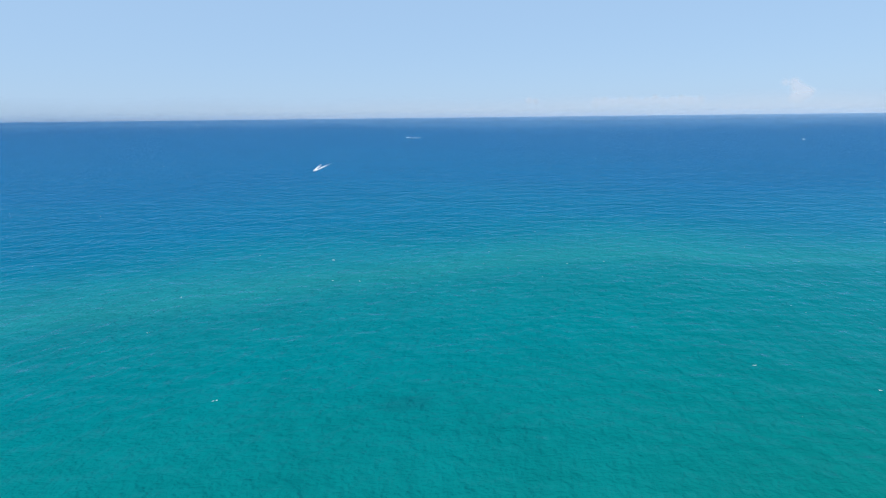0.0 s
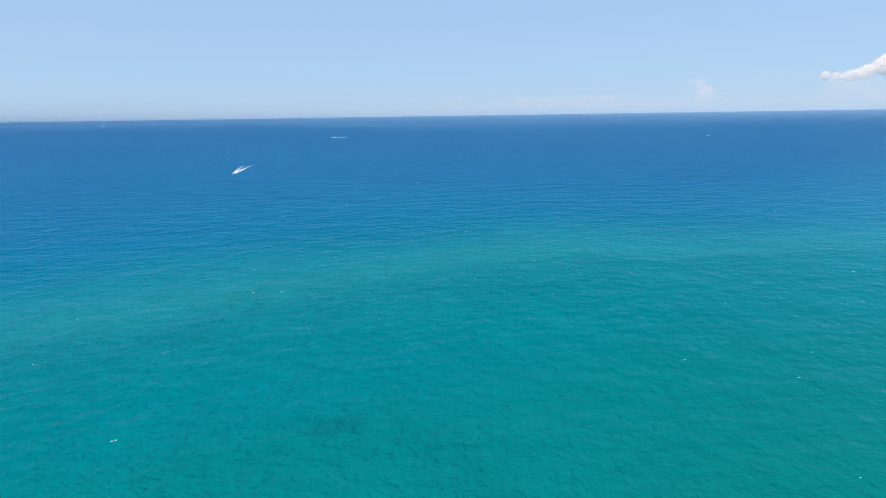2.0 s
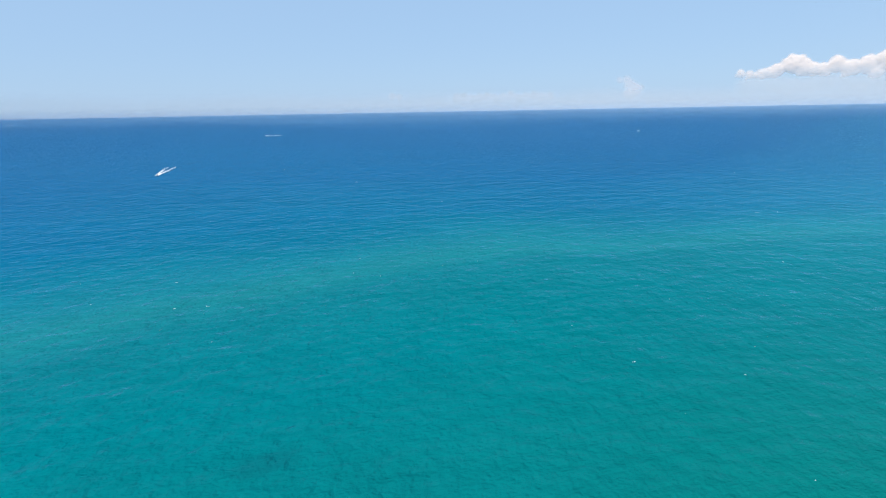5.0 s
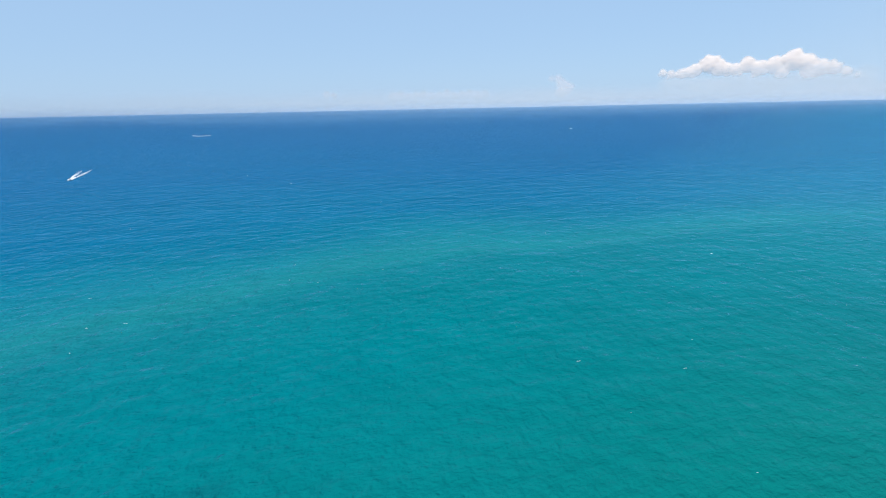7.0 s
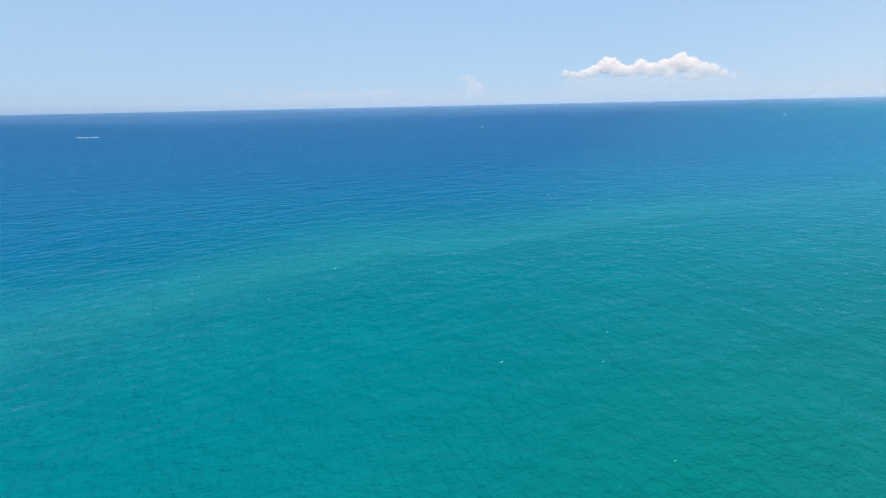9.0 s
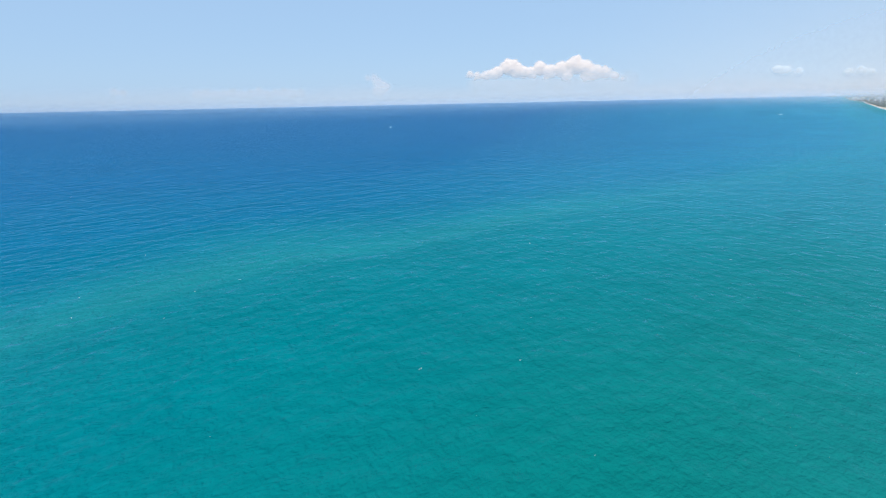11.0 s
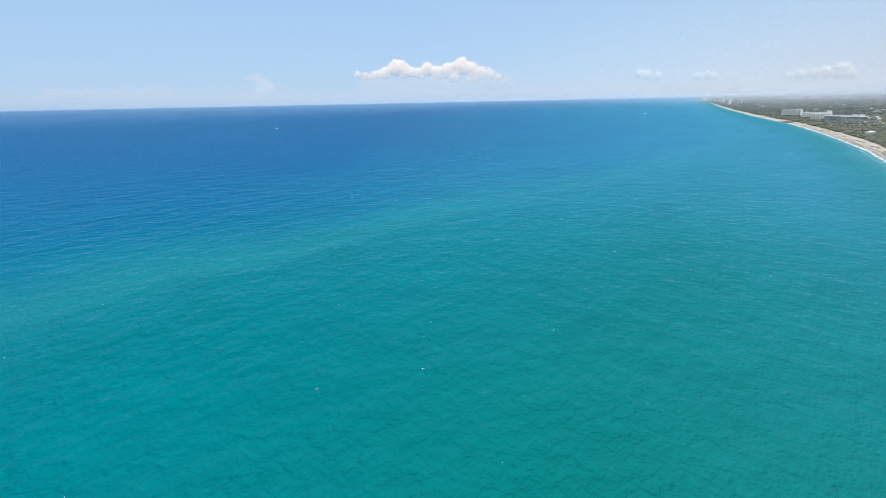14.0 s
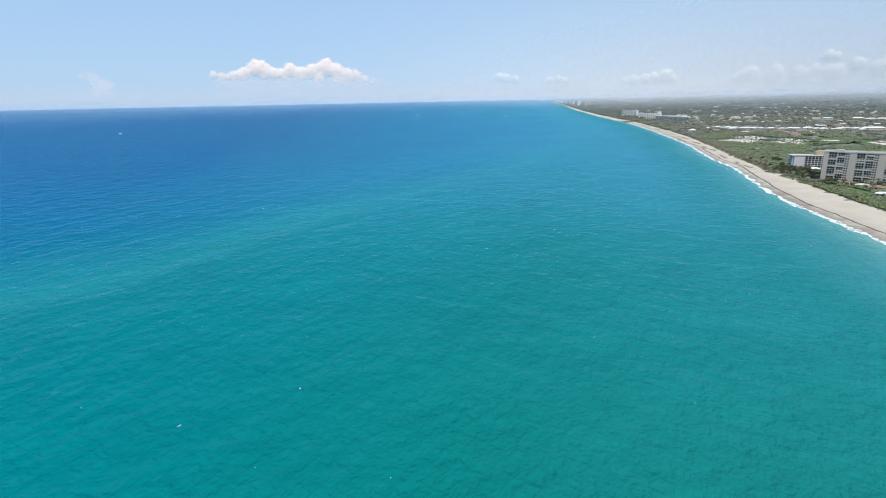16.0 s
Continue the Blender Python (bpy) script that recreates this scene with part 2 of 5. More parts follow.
WATER, LAND = water_material(), land_material()
CLOUD = cloud_material("cloud_vapour", (0.91, 0.775, 0.695), 0.36)
THIN = cloud_material("thin_cloud_vapour", (1.0, 0.945, 0.89), 0.2)
PINK = cloud_material("pinkish_cloud_vapour", (0.95, 0.79, 0.73))
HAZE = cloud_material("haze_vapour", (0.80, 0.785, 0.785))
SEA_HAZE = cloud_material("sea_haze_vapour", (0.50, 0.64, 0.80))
FOAM = material("sea_foam", (0.80, 0.84, 0.85), 0.7, 0.12, 0.6, 6, 0.5, random_by="island", spread=0.12)
def lace_material():
    """Foam torn open by holes of clear water."""
    m = material("surf_lace", (0.82, 0.86, 0.86), 0.7, 0.1, 0.6, 6, 0.4)
    n, l = m.node_tree.nodes, m.node_tree.links
    geo = n.new("ShaderNodeNewGeometry")
    t1, t2, ad, rg = n.new("ShaderNodeTexNoise"), n.new("ShaderNodeTexNoise"), n.new("ShaderNodeMath"), n.new("ShaderNodeMapRange")
    t1.inputs["Scale"].default_value, t2.inputs["Scale"].default_value, t1.inputs["Detail"].default_value = 0.5, 0.09, 4
    l.new(geo.outputs["Position"], t1.inputs["Vector"]), l.new(geo.outputs["Position"], t2.inputs["Vector"])
    l.new(t1.outputs["Fac"], ad.inputs[0]), l.new(t2.outputs["Fac"], ad.inputs[1])
    for k, v in (("From Min", 0.74), ("From Max", 1.02), ("To Min", 0.0), ("To Max", 0.95)):
        rg.inputs[k].default_value = v
    l.new(ad.outputs[0], rg.inputs["Value"]), l.new(rg.outputs["Result"], n["Principled BSDF"].inputs["Alpha"])
    return m


LACE = lace_material()
DRY = material("dry_dune_growth", (0.150, 0.136, 0.092), 0.8, 0.3, 1.0, 20, 0.8, random_by="island", spread=0.45, hue=0.03)
SCRUB = material("scrub_leaves", (0.112, 0.136, 0.066), 0.7, 0.4, 1.2, 60, 0.6, random_by="island", spread=0.26, hue=0.035)
HEDGE = material("sea_grape_leaves", (0.105, 0.125, 0.048), 0.65, 0.3, 0.9, 12, 0.6, random_by="island", spread=0.55, hue=0.02)
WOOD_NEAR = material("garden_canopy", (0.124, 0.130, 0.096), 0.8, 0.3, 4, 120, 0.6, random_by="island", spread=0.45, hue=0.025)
# far canopy: its grey-green holds some distance haze in the base colour
WOOD_FAR = material("hazed_woodland_canopy", (0.105, 0.122, 0.104), 0.85, 0.25, 6, 260, 0.3, random_by="island", spread=0.22, hue=0.02)
LEAF = material("tree_leaves", (0.12, 0.125, 0.065), 0.6, 0.25, 0.6, 6, 0.3, random_by="island", spread=0.4, hue=0.03)
PALM = material("palm_fronds", (0.075, 0.11, 0.035), 0.55, 0.2, 0.6, 6, 0.2, random_by="island", spread=0.3, hue=0.03)
BARK = material("bark", (0.16, 0.125, 0.09), 0.9, 0.25, 0.2, 2, 0.6)
TURF = material("lawn_turf", (0.085, 0.14, 0.035), 0.9, 0.25, 1.2, 14, 0.3)
WRACK = material("seaweed", (0.075, 0.055, 0.035), 0.9, 0.3, 0.6, 6, 0.8, random_by="island", spread=0.4)
CREAM = material("cream_render", (0.45, 0.41, 0.35), 0.85, 0.07, 0.7, 9, 0.1)
SLAB = material("pale_concrete", (0.50, 0.475, 0.43), 0.8, 0.08, 0.5, 6, 0.1)
WHITE = material("white_stucco", (0.68, 0.67, 0.64), 0.8, 0.08, 0.5, 7, 0.1)
BLUISH = material("grey_blue_panel", (0.38, 0.46, 0.52), 0.6, 0.1, 0.5, 6, 0.05)
TEAL = material("blue_green_glazing", (0.09, 0.16, 0.19), 0.35, 0.12, 0.8, 8, 0.05)
PANEL = material("pale_lilac_render", (0.50, 0.48, 0.49), 0.85, 0.1, 0.6, 6, 0.1)
TAN_PALE = material("pale_tan_render", (0.46, 0.40, 0.36), 0.85, 0.1, 0.5, 6, 0.1)
TAN = material("tan_render", (0.48, 0.36, 0.28), 0.85, 0.1, 0.5, 6, 0.1)
GLASS = material("dark_window_glass", (0.03, 0.043, 0.052), 0.12, 0.2, 0.8, 5, 0.0, spec=0.6, random_by="object", spread=0.5)
FELT = material("roof_gravel", (0.40, 0.385, 0.36), 0.95, 0.15, 0.3, 8, 0.2)
ROCK = material("dark_rock", (0.12, 0.105, 0.09), 0.9, 0.3, 0.8, 6, 0.6, random_by="island", spread=0.3)
STEEL = material("grey_metal", (0.35, 0.36, 0.37), 0.45, 0.12, 0.2, 2, 0.05, metal=0.7)
ASPHALT = material("pale_lot_surface", (0.60, 0.54, 0.44), 0.9, 0.15, 0.6, 14, 0.2)
ROAD = material("road_asphalt", (0.11, 0.11, 0.11), 0.9, 0.15, 0.4, 12, 0.2)
TILE_RED = material("clay_roof_tiles", (0.31, 0.175, 0.125), 0.8, 0.2, 0.4, 4, 0.3, random_by="object", spread=0.25)
TILE_GREY = material("grey_roof_shingle", (0.30, 0.285, 0.27), 0.85, 0.15, 0.4, 4, 0.3, random_by="object", spread=0.3)
TILE_PALE = material("white_roof_tiles", (0.66, 0.645, 0.61), 0.75, 0.1, 0.4, 4, 0.2, random_by="object", spread=0.15)
WALLS = material("house_stucco", (0.52, 0.47, 0.40), 0.85, 0.1, 0.5, 5, 0.1, random_by="object", spread=0.25)
GEL = material("white_boat_gelcoat", (0.78, 0.78, 0.77), 0.25, 0.05, 0.5, 3, 0.0)
DARKBLUE = material("boat_canvas", (0.03, 0.045, 0.08), 0.6, 0.1, 0.3, 2, 0.1)
CANVAS = material("white_canvas", (0.80, 0.79, 0.76), 0.7, 0.05, 0.4, 3, 0.1)
ORANGE = material("orange_canvas", (0.42, 0.17, 0.10), 0.7, 0.1, 0.4, 3, 0.1)


# ================= the lie of the land =================
# along the coast: s (heading 43.6 degrees), offshore: n
US, UN = (0.6896, 0.7242), (-0.7242, 0.6896)
SHORE = ([-6000, 0, 493, 655, 759, 960, 1083, 1330, 1540, 1950, 2500, 2810, 3640, 5760, 9150, 12430, 18000, 40000], [-185, -188, -192, -187, -194, -219, -218, -240, -248, -257, -252, -236, -184, -99, -20, 40, 300, 900])
GROWTH = ([-6000, 593, 671, 760, 810, 884, 970, 1100, 1370, 1500, 1773, 2238, 2616, 3000, 4200, 40000], [57, 57, 57, 52, 44, 29, 33, 37, 35, 40, 41, 33, 27, 26, 24, 24])
BAR = ([-3000, -200, 0, 150, 260, 430, 600, 750, 960, 1470, 2500, 40000], [480, 520, 570, 578, 565, 515, 450, 405, 345, 262, 240, 240])
EYE_X, EYE_Y, EYE_Z, NEAR_R, LAST_R = -9.0, 62.0, 109.85, 2500.0, 4720.0


def to_sn(x, y):
    return x * US[0] + y * US[1], x * UN[0] + y * UN[1]


def to_xy(s, n):
    return s * US[0] + n * UN[0], s * US[1] + n * UN[1]


def drawn_in(x, y, z):
    """The offing past 2.5 km is drawn together along its own lines of sight, so that the whole distance ends at 4.7 km. Returns the place and its scale."""
    dx, dy = x - EYE_X, y - EYE_Y
    r = np.maximum(np.hypot(dx, dy), 1e-6)
    u = np.maximum(r - NEAR_R, 0) / (LAST_R - NEAR_R)
    k = np.where(r > NEAR_R, (NEAR_R + (LAST_R - NEAR_R) * u / (1 + u)) / r, 1.0)
    return EYE_X + dx * k, EYE_Y + dy * k, EYE_Z + (z - EYE_Z) * k, k


def inland_of(x, y):
    """Metres landward of the water's edge, and the width of the beach there."""
    s, n = to_sn(x, y)
    return np.interp(s, *SHORE) - n, np.interp(s, *GROWTH)


def ground_z(x, y):
    d, w = inland_of(x, y)
    z = np.interp(d, [-60, 0, 10, 22, 24], [-2.5, -0.02, 1.0, 1.9, 2.05])
    t = np.clip((d - 24) / np.maximum(w - 20, 4), 0, 1)
    dune = np.interp(d - w, [-30, 0, 8, 22, 45, 400], [0, 0.9, 2.6, 2.9, 1.6, 1.4])
    return z + 0.5 * t + np.where(d > 24, dune, 0)


def gz(x, y):
    return float(ground_z(np.float64(x), np.float64(y)))


def mesh_from(name, verts, faces, mat, smooth=False):
    me = bpy.data.meshes.new(name)
    faces = np.asarray(faces, dtype=np.int32)
    k = faces.shape[1]
    me.vertices.add(len(verts)), me.loops.add(faces.size), me.polygons.add(len(faces))
    me.vertices.foreach_set("co", np.asarray(verts, dtype=np.float32).ravel())
    me.loops.foreach_set("vertex_index", faces.ravel())
    me.polygons.foreach_set("loop_start", np.arange(0, faces.size, k, dtype=np.int32))
    me.polygons.foreach_set("use_smooth", np.full(len(faces), smooth))
    me.update(calc_edges=True)
    me.materials.append(mat)
    return me


def attribute(me, name, values):
    me.attributes.new(name, "FLOAT", "POINT").data.foreach_set("value", np.asarray(values, dtype=np.float32))


def grid_faces(rows, cols, wrap=False):
    i, j = np.meshgrid(np.arange(rows - 1), np.arange(cols if wrap else cols - 1), indexing="ij")
    a, b = i * cols + j, i * cols + (j + 1) % cols
    return np.stack([a, b, b + cols, a + cols], -1).reshape(-1, 4)


def fold_noise(x, y, size, seed):
    """Smooth noise in -1..1 from a few crossed waves."""
    g = np.random.default_rng(seed)
    v = 0
    for _ in range(7):
        a, p, q = g.uniform(0, 2 * np.pi, 2).tolist() + [g.uniform(0.6, 1.7)]
        v = v + np.sin((x * np.cos(a) + y * np.sin(a)) * 2 * np.pi * q / size + p)
    return v / 7 * 1.8


# ================= the sea =================
def build_sea():
    fine = np.arange(-80, 76.01, 0.19)
    angles = np.radians(np.concatenate([fine, np.arange(79, 278, 3.0)]))
    radii, r = [0.02, 40.0, 80.0, 105.0], 112.0
    while r < 1900:
        radii.append(r)
        r += max(0.75, r * 0.0052)
    radii += list(np.geomspace(r, 12000, 70)) + [16000, 24000, 40000, 80000, 200000, 800000]
    rr, aa = np.meshgrid(np.array(radii), angles, indexing="ij")
    x, y = EYE_X + rr * np.sin(aa), EYE_Y + rr * np.cos(aa)
    s, n = to_sn(x, y)
    off = n - np.interp(s, *SHORE)
    g = np.random.default_rng(5)
    z = np.zeros_like(x)
    space = np.maximum(rr * 0.0052, 0.75)
    for lam in (2.6, 3.0, 3.4, 3.9, 4.5, 5.2, 6.2, 7.5, 9.5, 13):
        for _ in range(3):
            a = radians(-30) + g.normal(0, 0.7)
            amp = 0.0075 * lam ** 0.75 * np.clip(1.7 - 3.2 * space / lam, 0, 1)
            ph = (x * np.sin(a) + y * np.cos(a)) * 2 * np.pi / lam + g.uniform(0, 6.28) + 1.2 * fold_noise(x, y, lam * 9, int(lam * 10))
            z += amp * (np.sin(ph) + 0.25 * np.sin(2 * ph + 1.0))
    z *= np.clip(off / 40, 0.1, 1)
    z -= 0.25 * np.clip((off > 0) * 0 + (off < -8), 0, 1) * 2
    q = off / np.interp(s, *BAR) + 0.016 * fold_noise(x, y, 420, 3)
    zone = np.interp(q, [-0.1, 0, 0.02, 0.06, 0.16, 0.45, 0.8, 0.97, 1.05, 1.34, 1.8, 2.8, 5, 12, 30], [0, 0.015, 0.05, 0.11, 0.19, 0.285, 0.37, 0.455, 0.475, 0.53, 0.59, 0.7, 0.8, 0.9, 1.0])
    # down the coast the colour is paled for shallow banks and low-angle sky sheen
    reach = np.interp(s, [0, 900, 2000, 4000, 9000, 30000], [500, 850, 1350, 2200, 4000, 8500])
    pale = np.clip((s - 170) / 600, 0, 1) * np.clip(1.12 - np.maximum(off, 0) / reach, 0, 1) * np.clip((off - 20) / 110, 0, 1)
    weed = np.zeros_like(x)
    for wx, wy, wr, wl in ((-117, 149, 8, 17), (352, 486, 26, 60), (372, 510, 18, 50), (1034, 870, 40, 110), (614, 693, 22, 60)):
        ds, dn = to_sn(x - wx, y - wy)
        weed = np.maximum(weed, np.exp(-((ds / wl) ** 2 + (dn / wr) ** 2)) * (1.0 if wr < 10 else 0.75))
    px, py, pz, _ = drawn_in(x, y, z)
    me = mesh_from("sea", np.stack([px, py, pz], -1).reshape(-1, 3), grid_faces(len(radii), len(angles), True), WATER, True)
    if me.polygons[5000].normal.z < 0:
        me.flip_normals()
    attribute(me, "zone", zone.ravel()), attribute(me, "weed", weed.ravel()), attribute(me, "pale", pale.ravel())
    tagged(new("water", me), "turquoise to deep blue rippled sea with sandbar", "sea", kind="structure")


# ================= the land =================
def build_land():
    s = np.concatenate([np.arange(-2600, 300, 100), np.arange(300, 1500, 6), np.geomspace(1500, 30000, 150), np.geomspace(34000, 900000, 14)])
    d = np.concatenate([np.arange(-24, 130, 2.0), np.arange(130, 400, 10), np.geomspace(400, 40000, 70), np.geomspace(46000, 900000, 14)])
    ss, dd = np.meshgrid(s, d, indexing="ij")
    edge = np.interp(ss, *SHORE) + 2.2 * fold_noise(ss, dd * 0, 60, 9) * np.clip(1 - dd / 60, 0, 1)
    x, y = to_xy(ss, edge - dd)
    z = ground_z(x, y)
    w = np.interp(ss, *GROWTH)
    z += np.clip((dd - 8) / 30, 0, 1) * 0.12 * fold_noise(x, y, 9, 4) + np.clip((dd - w) / 30, 0, 1) * 0.5 * fold_noise(x, y, 70, 6)
    inland = np.where(dd < w, dd / w * 0.5, np.clip(0.5 + (dd - w) / 200, 0, 1)) + 0.035 * fold_noise(x, y, 34, 12) + 0.02 * fold_noise(x, y, 11, 15)
    px, py, pz, _ = drawn_in(x, y, z)
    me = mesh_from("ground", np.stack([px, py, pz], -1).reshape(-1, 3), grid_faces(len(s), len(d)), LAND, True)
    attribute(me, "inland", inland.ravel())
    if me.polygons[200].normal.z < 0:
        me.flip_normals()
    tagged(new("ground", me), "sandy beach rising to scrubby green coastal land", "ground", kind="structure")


build_sea()
build_land()


# ================= surf, whitecaps and sparkles, weed line ====
def ribbon(name, s_values, inner, outer, height, mat, label, category, lift=0.0):
    """A ragged band along the coast; inner and outer are metres landward of the water's edge."""
    s = np.asarray(s_values)
    cols = 5
    t = np.linspace(0, 1, cols)
    ss = np.repeat(s[:, None], cols, 1)
    dd = inner[:, None] + (outer - inner)[:, None] * t
    x, y = to_xy(ss, np.interp(ss, *SHORE) - dd)
    z = np.maximum(ground_z(x, y), 0.0) + lift + height * np.sin(np.pi * t)[None, :]
    px, py, pz, _ = drawn_in(x, y, z)
    me = mesh_from(name, np.stack([px, py, pz], -1).reshape(-1, 3), grid_faces(len(s), cols), mat, True)
    if me.polygons[0].normal.z < 0:
        me.flip_normals()
    return tagged(new(name, me), label, category, kind="stuff")


def surf():
    s = np.concatenate([np.arange(300, 1700, 1.6), np.geomspace(1700, 12000, 500)])
    wid = 3.0 + 1.8 * fold_noise(s, s * 0, 38, 1) + 1.1 * fold_noise(s, s * 0, 9, 2)
    c = -0.3 + 1.4 * fold_noise(s, s * 0, 55, 3) + 0.6 * fold_noise(s, s * 0, 12, 13)
    far_k = np.clip(s / 1500, 1, 2.2)
    ribbon("surf_foam", s, c - np.maximum(wid, 1.1) * far_k, c + np.maximum(wid, 1.1) * 0.7, 0.3, LACE, "broken white foam of surf washing the beach", "foam", 0.12)
    wid2 = 1.6 * fold_noise(s, s * 0, 47, 21) + 0.8 * fold_noise(s, s * 0, 9, 22) - 1.5 + np.clip((s - 800) / 900, 0, 0.7)
    c2 = -13 + 3 * fold_noise(s, s * 0, 90, 23)
    ribbon("surf_foam", s, c2 - np.maximum(wid2, 0.01), c2 + np.maximum(wid2, 0.01), 0.2, LACE, "thin outer line of breaking surf foam", "foam", 0.08)


surf()


def lumps(centres, sizes, seed, mat, name, label, category, level=0, squash=0.8, k=None):
    """Many rough, uneven clumps joined into one mesh."""
    bm = bmesh.new()
    bmesh.ops.create_icosphere(bm, subdivisions=level + 1, radius=1.0)
    base = np.array([v.co[:] for v in bm.verts])
    tri = np.array([[v.index for v in f.verts] for f in bm.faces])
    bm.free()
    g = np.random.default_rng(seed)
    m, nv = len(centres), len(base)
    v = base[None] * (1 + g.uniform(-0.34, 0.34, (m, nv, 1)))
    a = g.uniform(0, 2 * np.pi, m)
    c, s = np.cos(a)[:, None], np.sin(a)[:, None]
    vx, vy = v[..., 0] * c - v[..., 1] * s, v[..., 0] * s + v[..., 1] * c
    sz = np.asarray(sizes)[:, None]
    e = g.uniform(0.75, 1.3, (m, 1))
    v = np.stack([vx * sz * e, vy * sz / e, v[..., 2] * sz * squash], -1) + np.asarray(centres)[:, None, :]
    f = tri[None] + (np.arange(m) * nv)[:, None, None]
    me = mesh_from(name, v.reshape(-1, 3), f.reshape(-1, 3), mat, level > 0)
    return tagged(new(name, me), label, category, kind="stuff")


def wrack_line():
    g = np.random.default_rng(8)
    s = np.concatenate([g.uniform(300, 1700, 5200), g.uniform(1700, 3000, 1200)])
    d = 12.5 + 2.0 * fold_noise(s, s * 0, 150, 5) + 0.5 * fold_noise(s, s * 0, 24, 6) + g.normal(0, 0.5, len(s))
    # a second, broken strand of older weed higher up the beach
    s2 = g.uniform(940, 2400, 9000)
    s2 = s2[fold_noise(s2, s2 * 0, 70, 16) > -0.05][:3600]
    d2 = 0.62 * np.interp(s2, *GROWTH) + 4 * fold_noise(s2, s2 * 0, 120, 17) + g.normal(0, 1.6, len(s2))
    s, d = np.concatenate([s, s2]), np.concatenate([d, d2])
    x, y = to_xy(s, np.interp(s, *SHORE) - d)
    px, py, pz, k = drawn_in(x, y, ground_z(x, y) + 0.05)
    lumps(np.stack([px, py, pz], -1), g.uniform(0.2, 0.65, len(s)) * k, 1, WRACK, "seaweed_line", "dark seaweed wrack line along the wet sand", "seaweed", 0, 0.22)


wrack_line()


def groyne():
    g = np.random.default_rng(14)
    s = g.uniform(2640, 2760, 150)
    d = g.uniform(-6, 24, 150)
    x, y = to_xy(s, np.interp(s, *SHORE) - d)
    px, py, pz, k = drawn_in(x, y, np.maximum(ground_z(x, y), 0) + 0.5)
    lumps(np.stack([px, py, pz], -1), g.uniform(1.2, 3.2, 150) * k, 2, ROCK, "rock_outcrop", "low dark rocks breaking the beach", "rocks", 0, 0.6)


def whitecaps():
    g = np.random.default_rng(21)
    verts, faces = [], []
    made = 0
    while made < 85:
        a = radians(g.uniform(-82, 78))
        r = g.uniform(150, 1500) if g.random() < 0.6 else g.uniform(130, 600)
        x, y = EYE_X + r * math.sin(a), EYE_Y + r * math.cos(a)
        if r < 125 or inland_of(x, y)[0] > -18:
            continue
        made += 1
        size = g.lognormal(0, 0.45) * (0.11 + r / 5600)
        t = radians(CREST) + g.normal(0, 0.25)
        px, py, pz, k = (float(q) for q in drawn_in(np.float64(x), np.float64(y), np.float64(0.34)))
        for _ in range(int(g.integers(2, 6))):
            ox, oy = g.normal(0, 1.5) * size, g.normal(0, 0.3) * size
            lx, ly = abs(g.normal(0.95, 0.35)) * size + 0.1, abs(g.normal(0.17, 0.06)) * size + 0.04
            b = len(verts)
            m = 9
            for i in range(m):
                w = 2 * math.pi * i / m
                q = g.uniform(0.6, 1.2)
                ex, ey = ox + lx * q * math.cos(w), oy + ly * q * math.sin(w)
                verts.append((px + k * (ex * math.cos(t) - ey * math.sin(t)), py + k * (ex * math.sin(t) + ey * math.cos(t)), pz - 0.14))
            verts.append((px + k * (ox * math.cos(t) - oy * math.sin(t)), py + k * (ox * math.sin(t) + oy * math.cos(t)), pz + 0.12 * size))
            faces += [(b + i, b + (i + 1) % m, b + m) for i in range(m)]
    # tiny white flecks modelled as glitter on the near water, in foam material
    for _ in range(45):
        a, r = radians(g.uniform(-70, 76)), g.uniform(128, 520)
        if g.random() < 0.6:
            a = radians(g.uniform(25, 76))
        x, y = EYE_X + r * math.sin(a), EYE_Y + r * math.cos(a)
        if inland_of(x, y)[0] > -25:
            continue
        b, q = len(verts), g.uniform(0.05, 0.11)
        for i in range(5):
            w = 2 * math.pi * i / 5
            verts.append((x + q * 1.6 * math.cos(w), y + q * 0.8 * math.sin(w), 0.17))
        verts.append((x, y, 0.32))
        faces += [(b + i, b + (i + 1) % 5, b + 5) for i in range(5)]
    tagged(new("whitecaps", mesh_from("whitecaps", verts, faces, FOAM, True)), "small white foam crests and painted sparkle flecks scattered over the sea", "foam", kind="stuff")


groyne()
whitecaps()


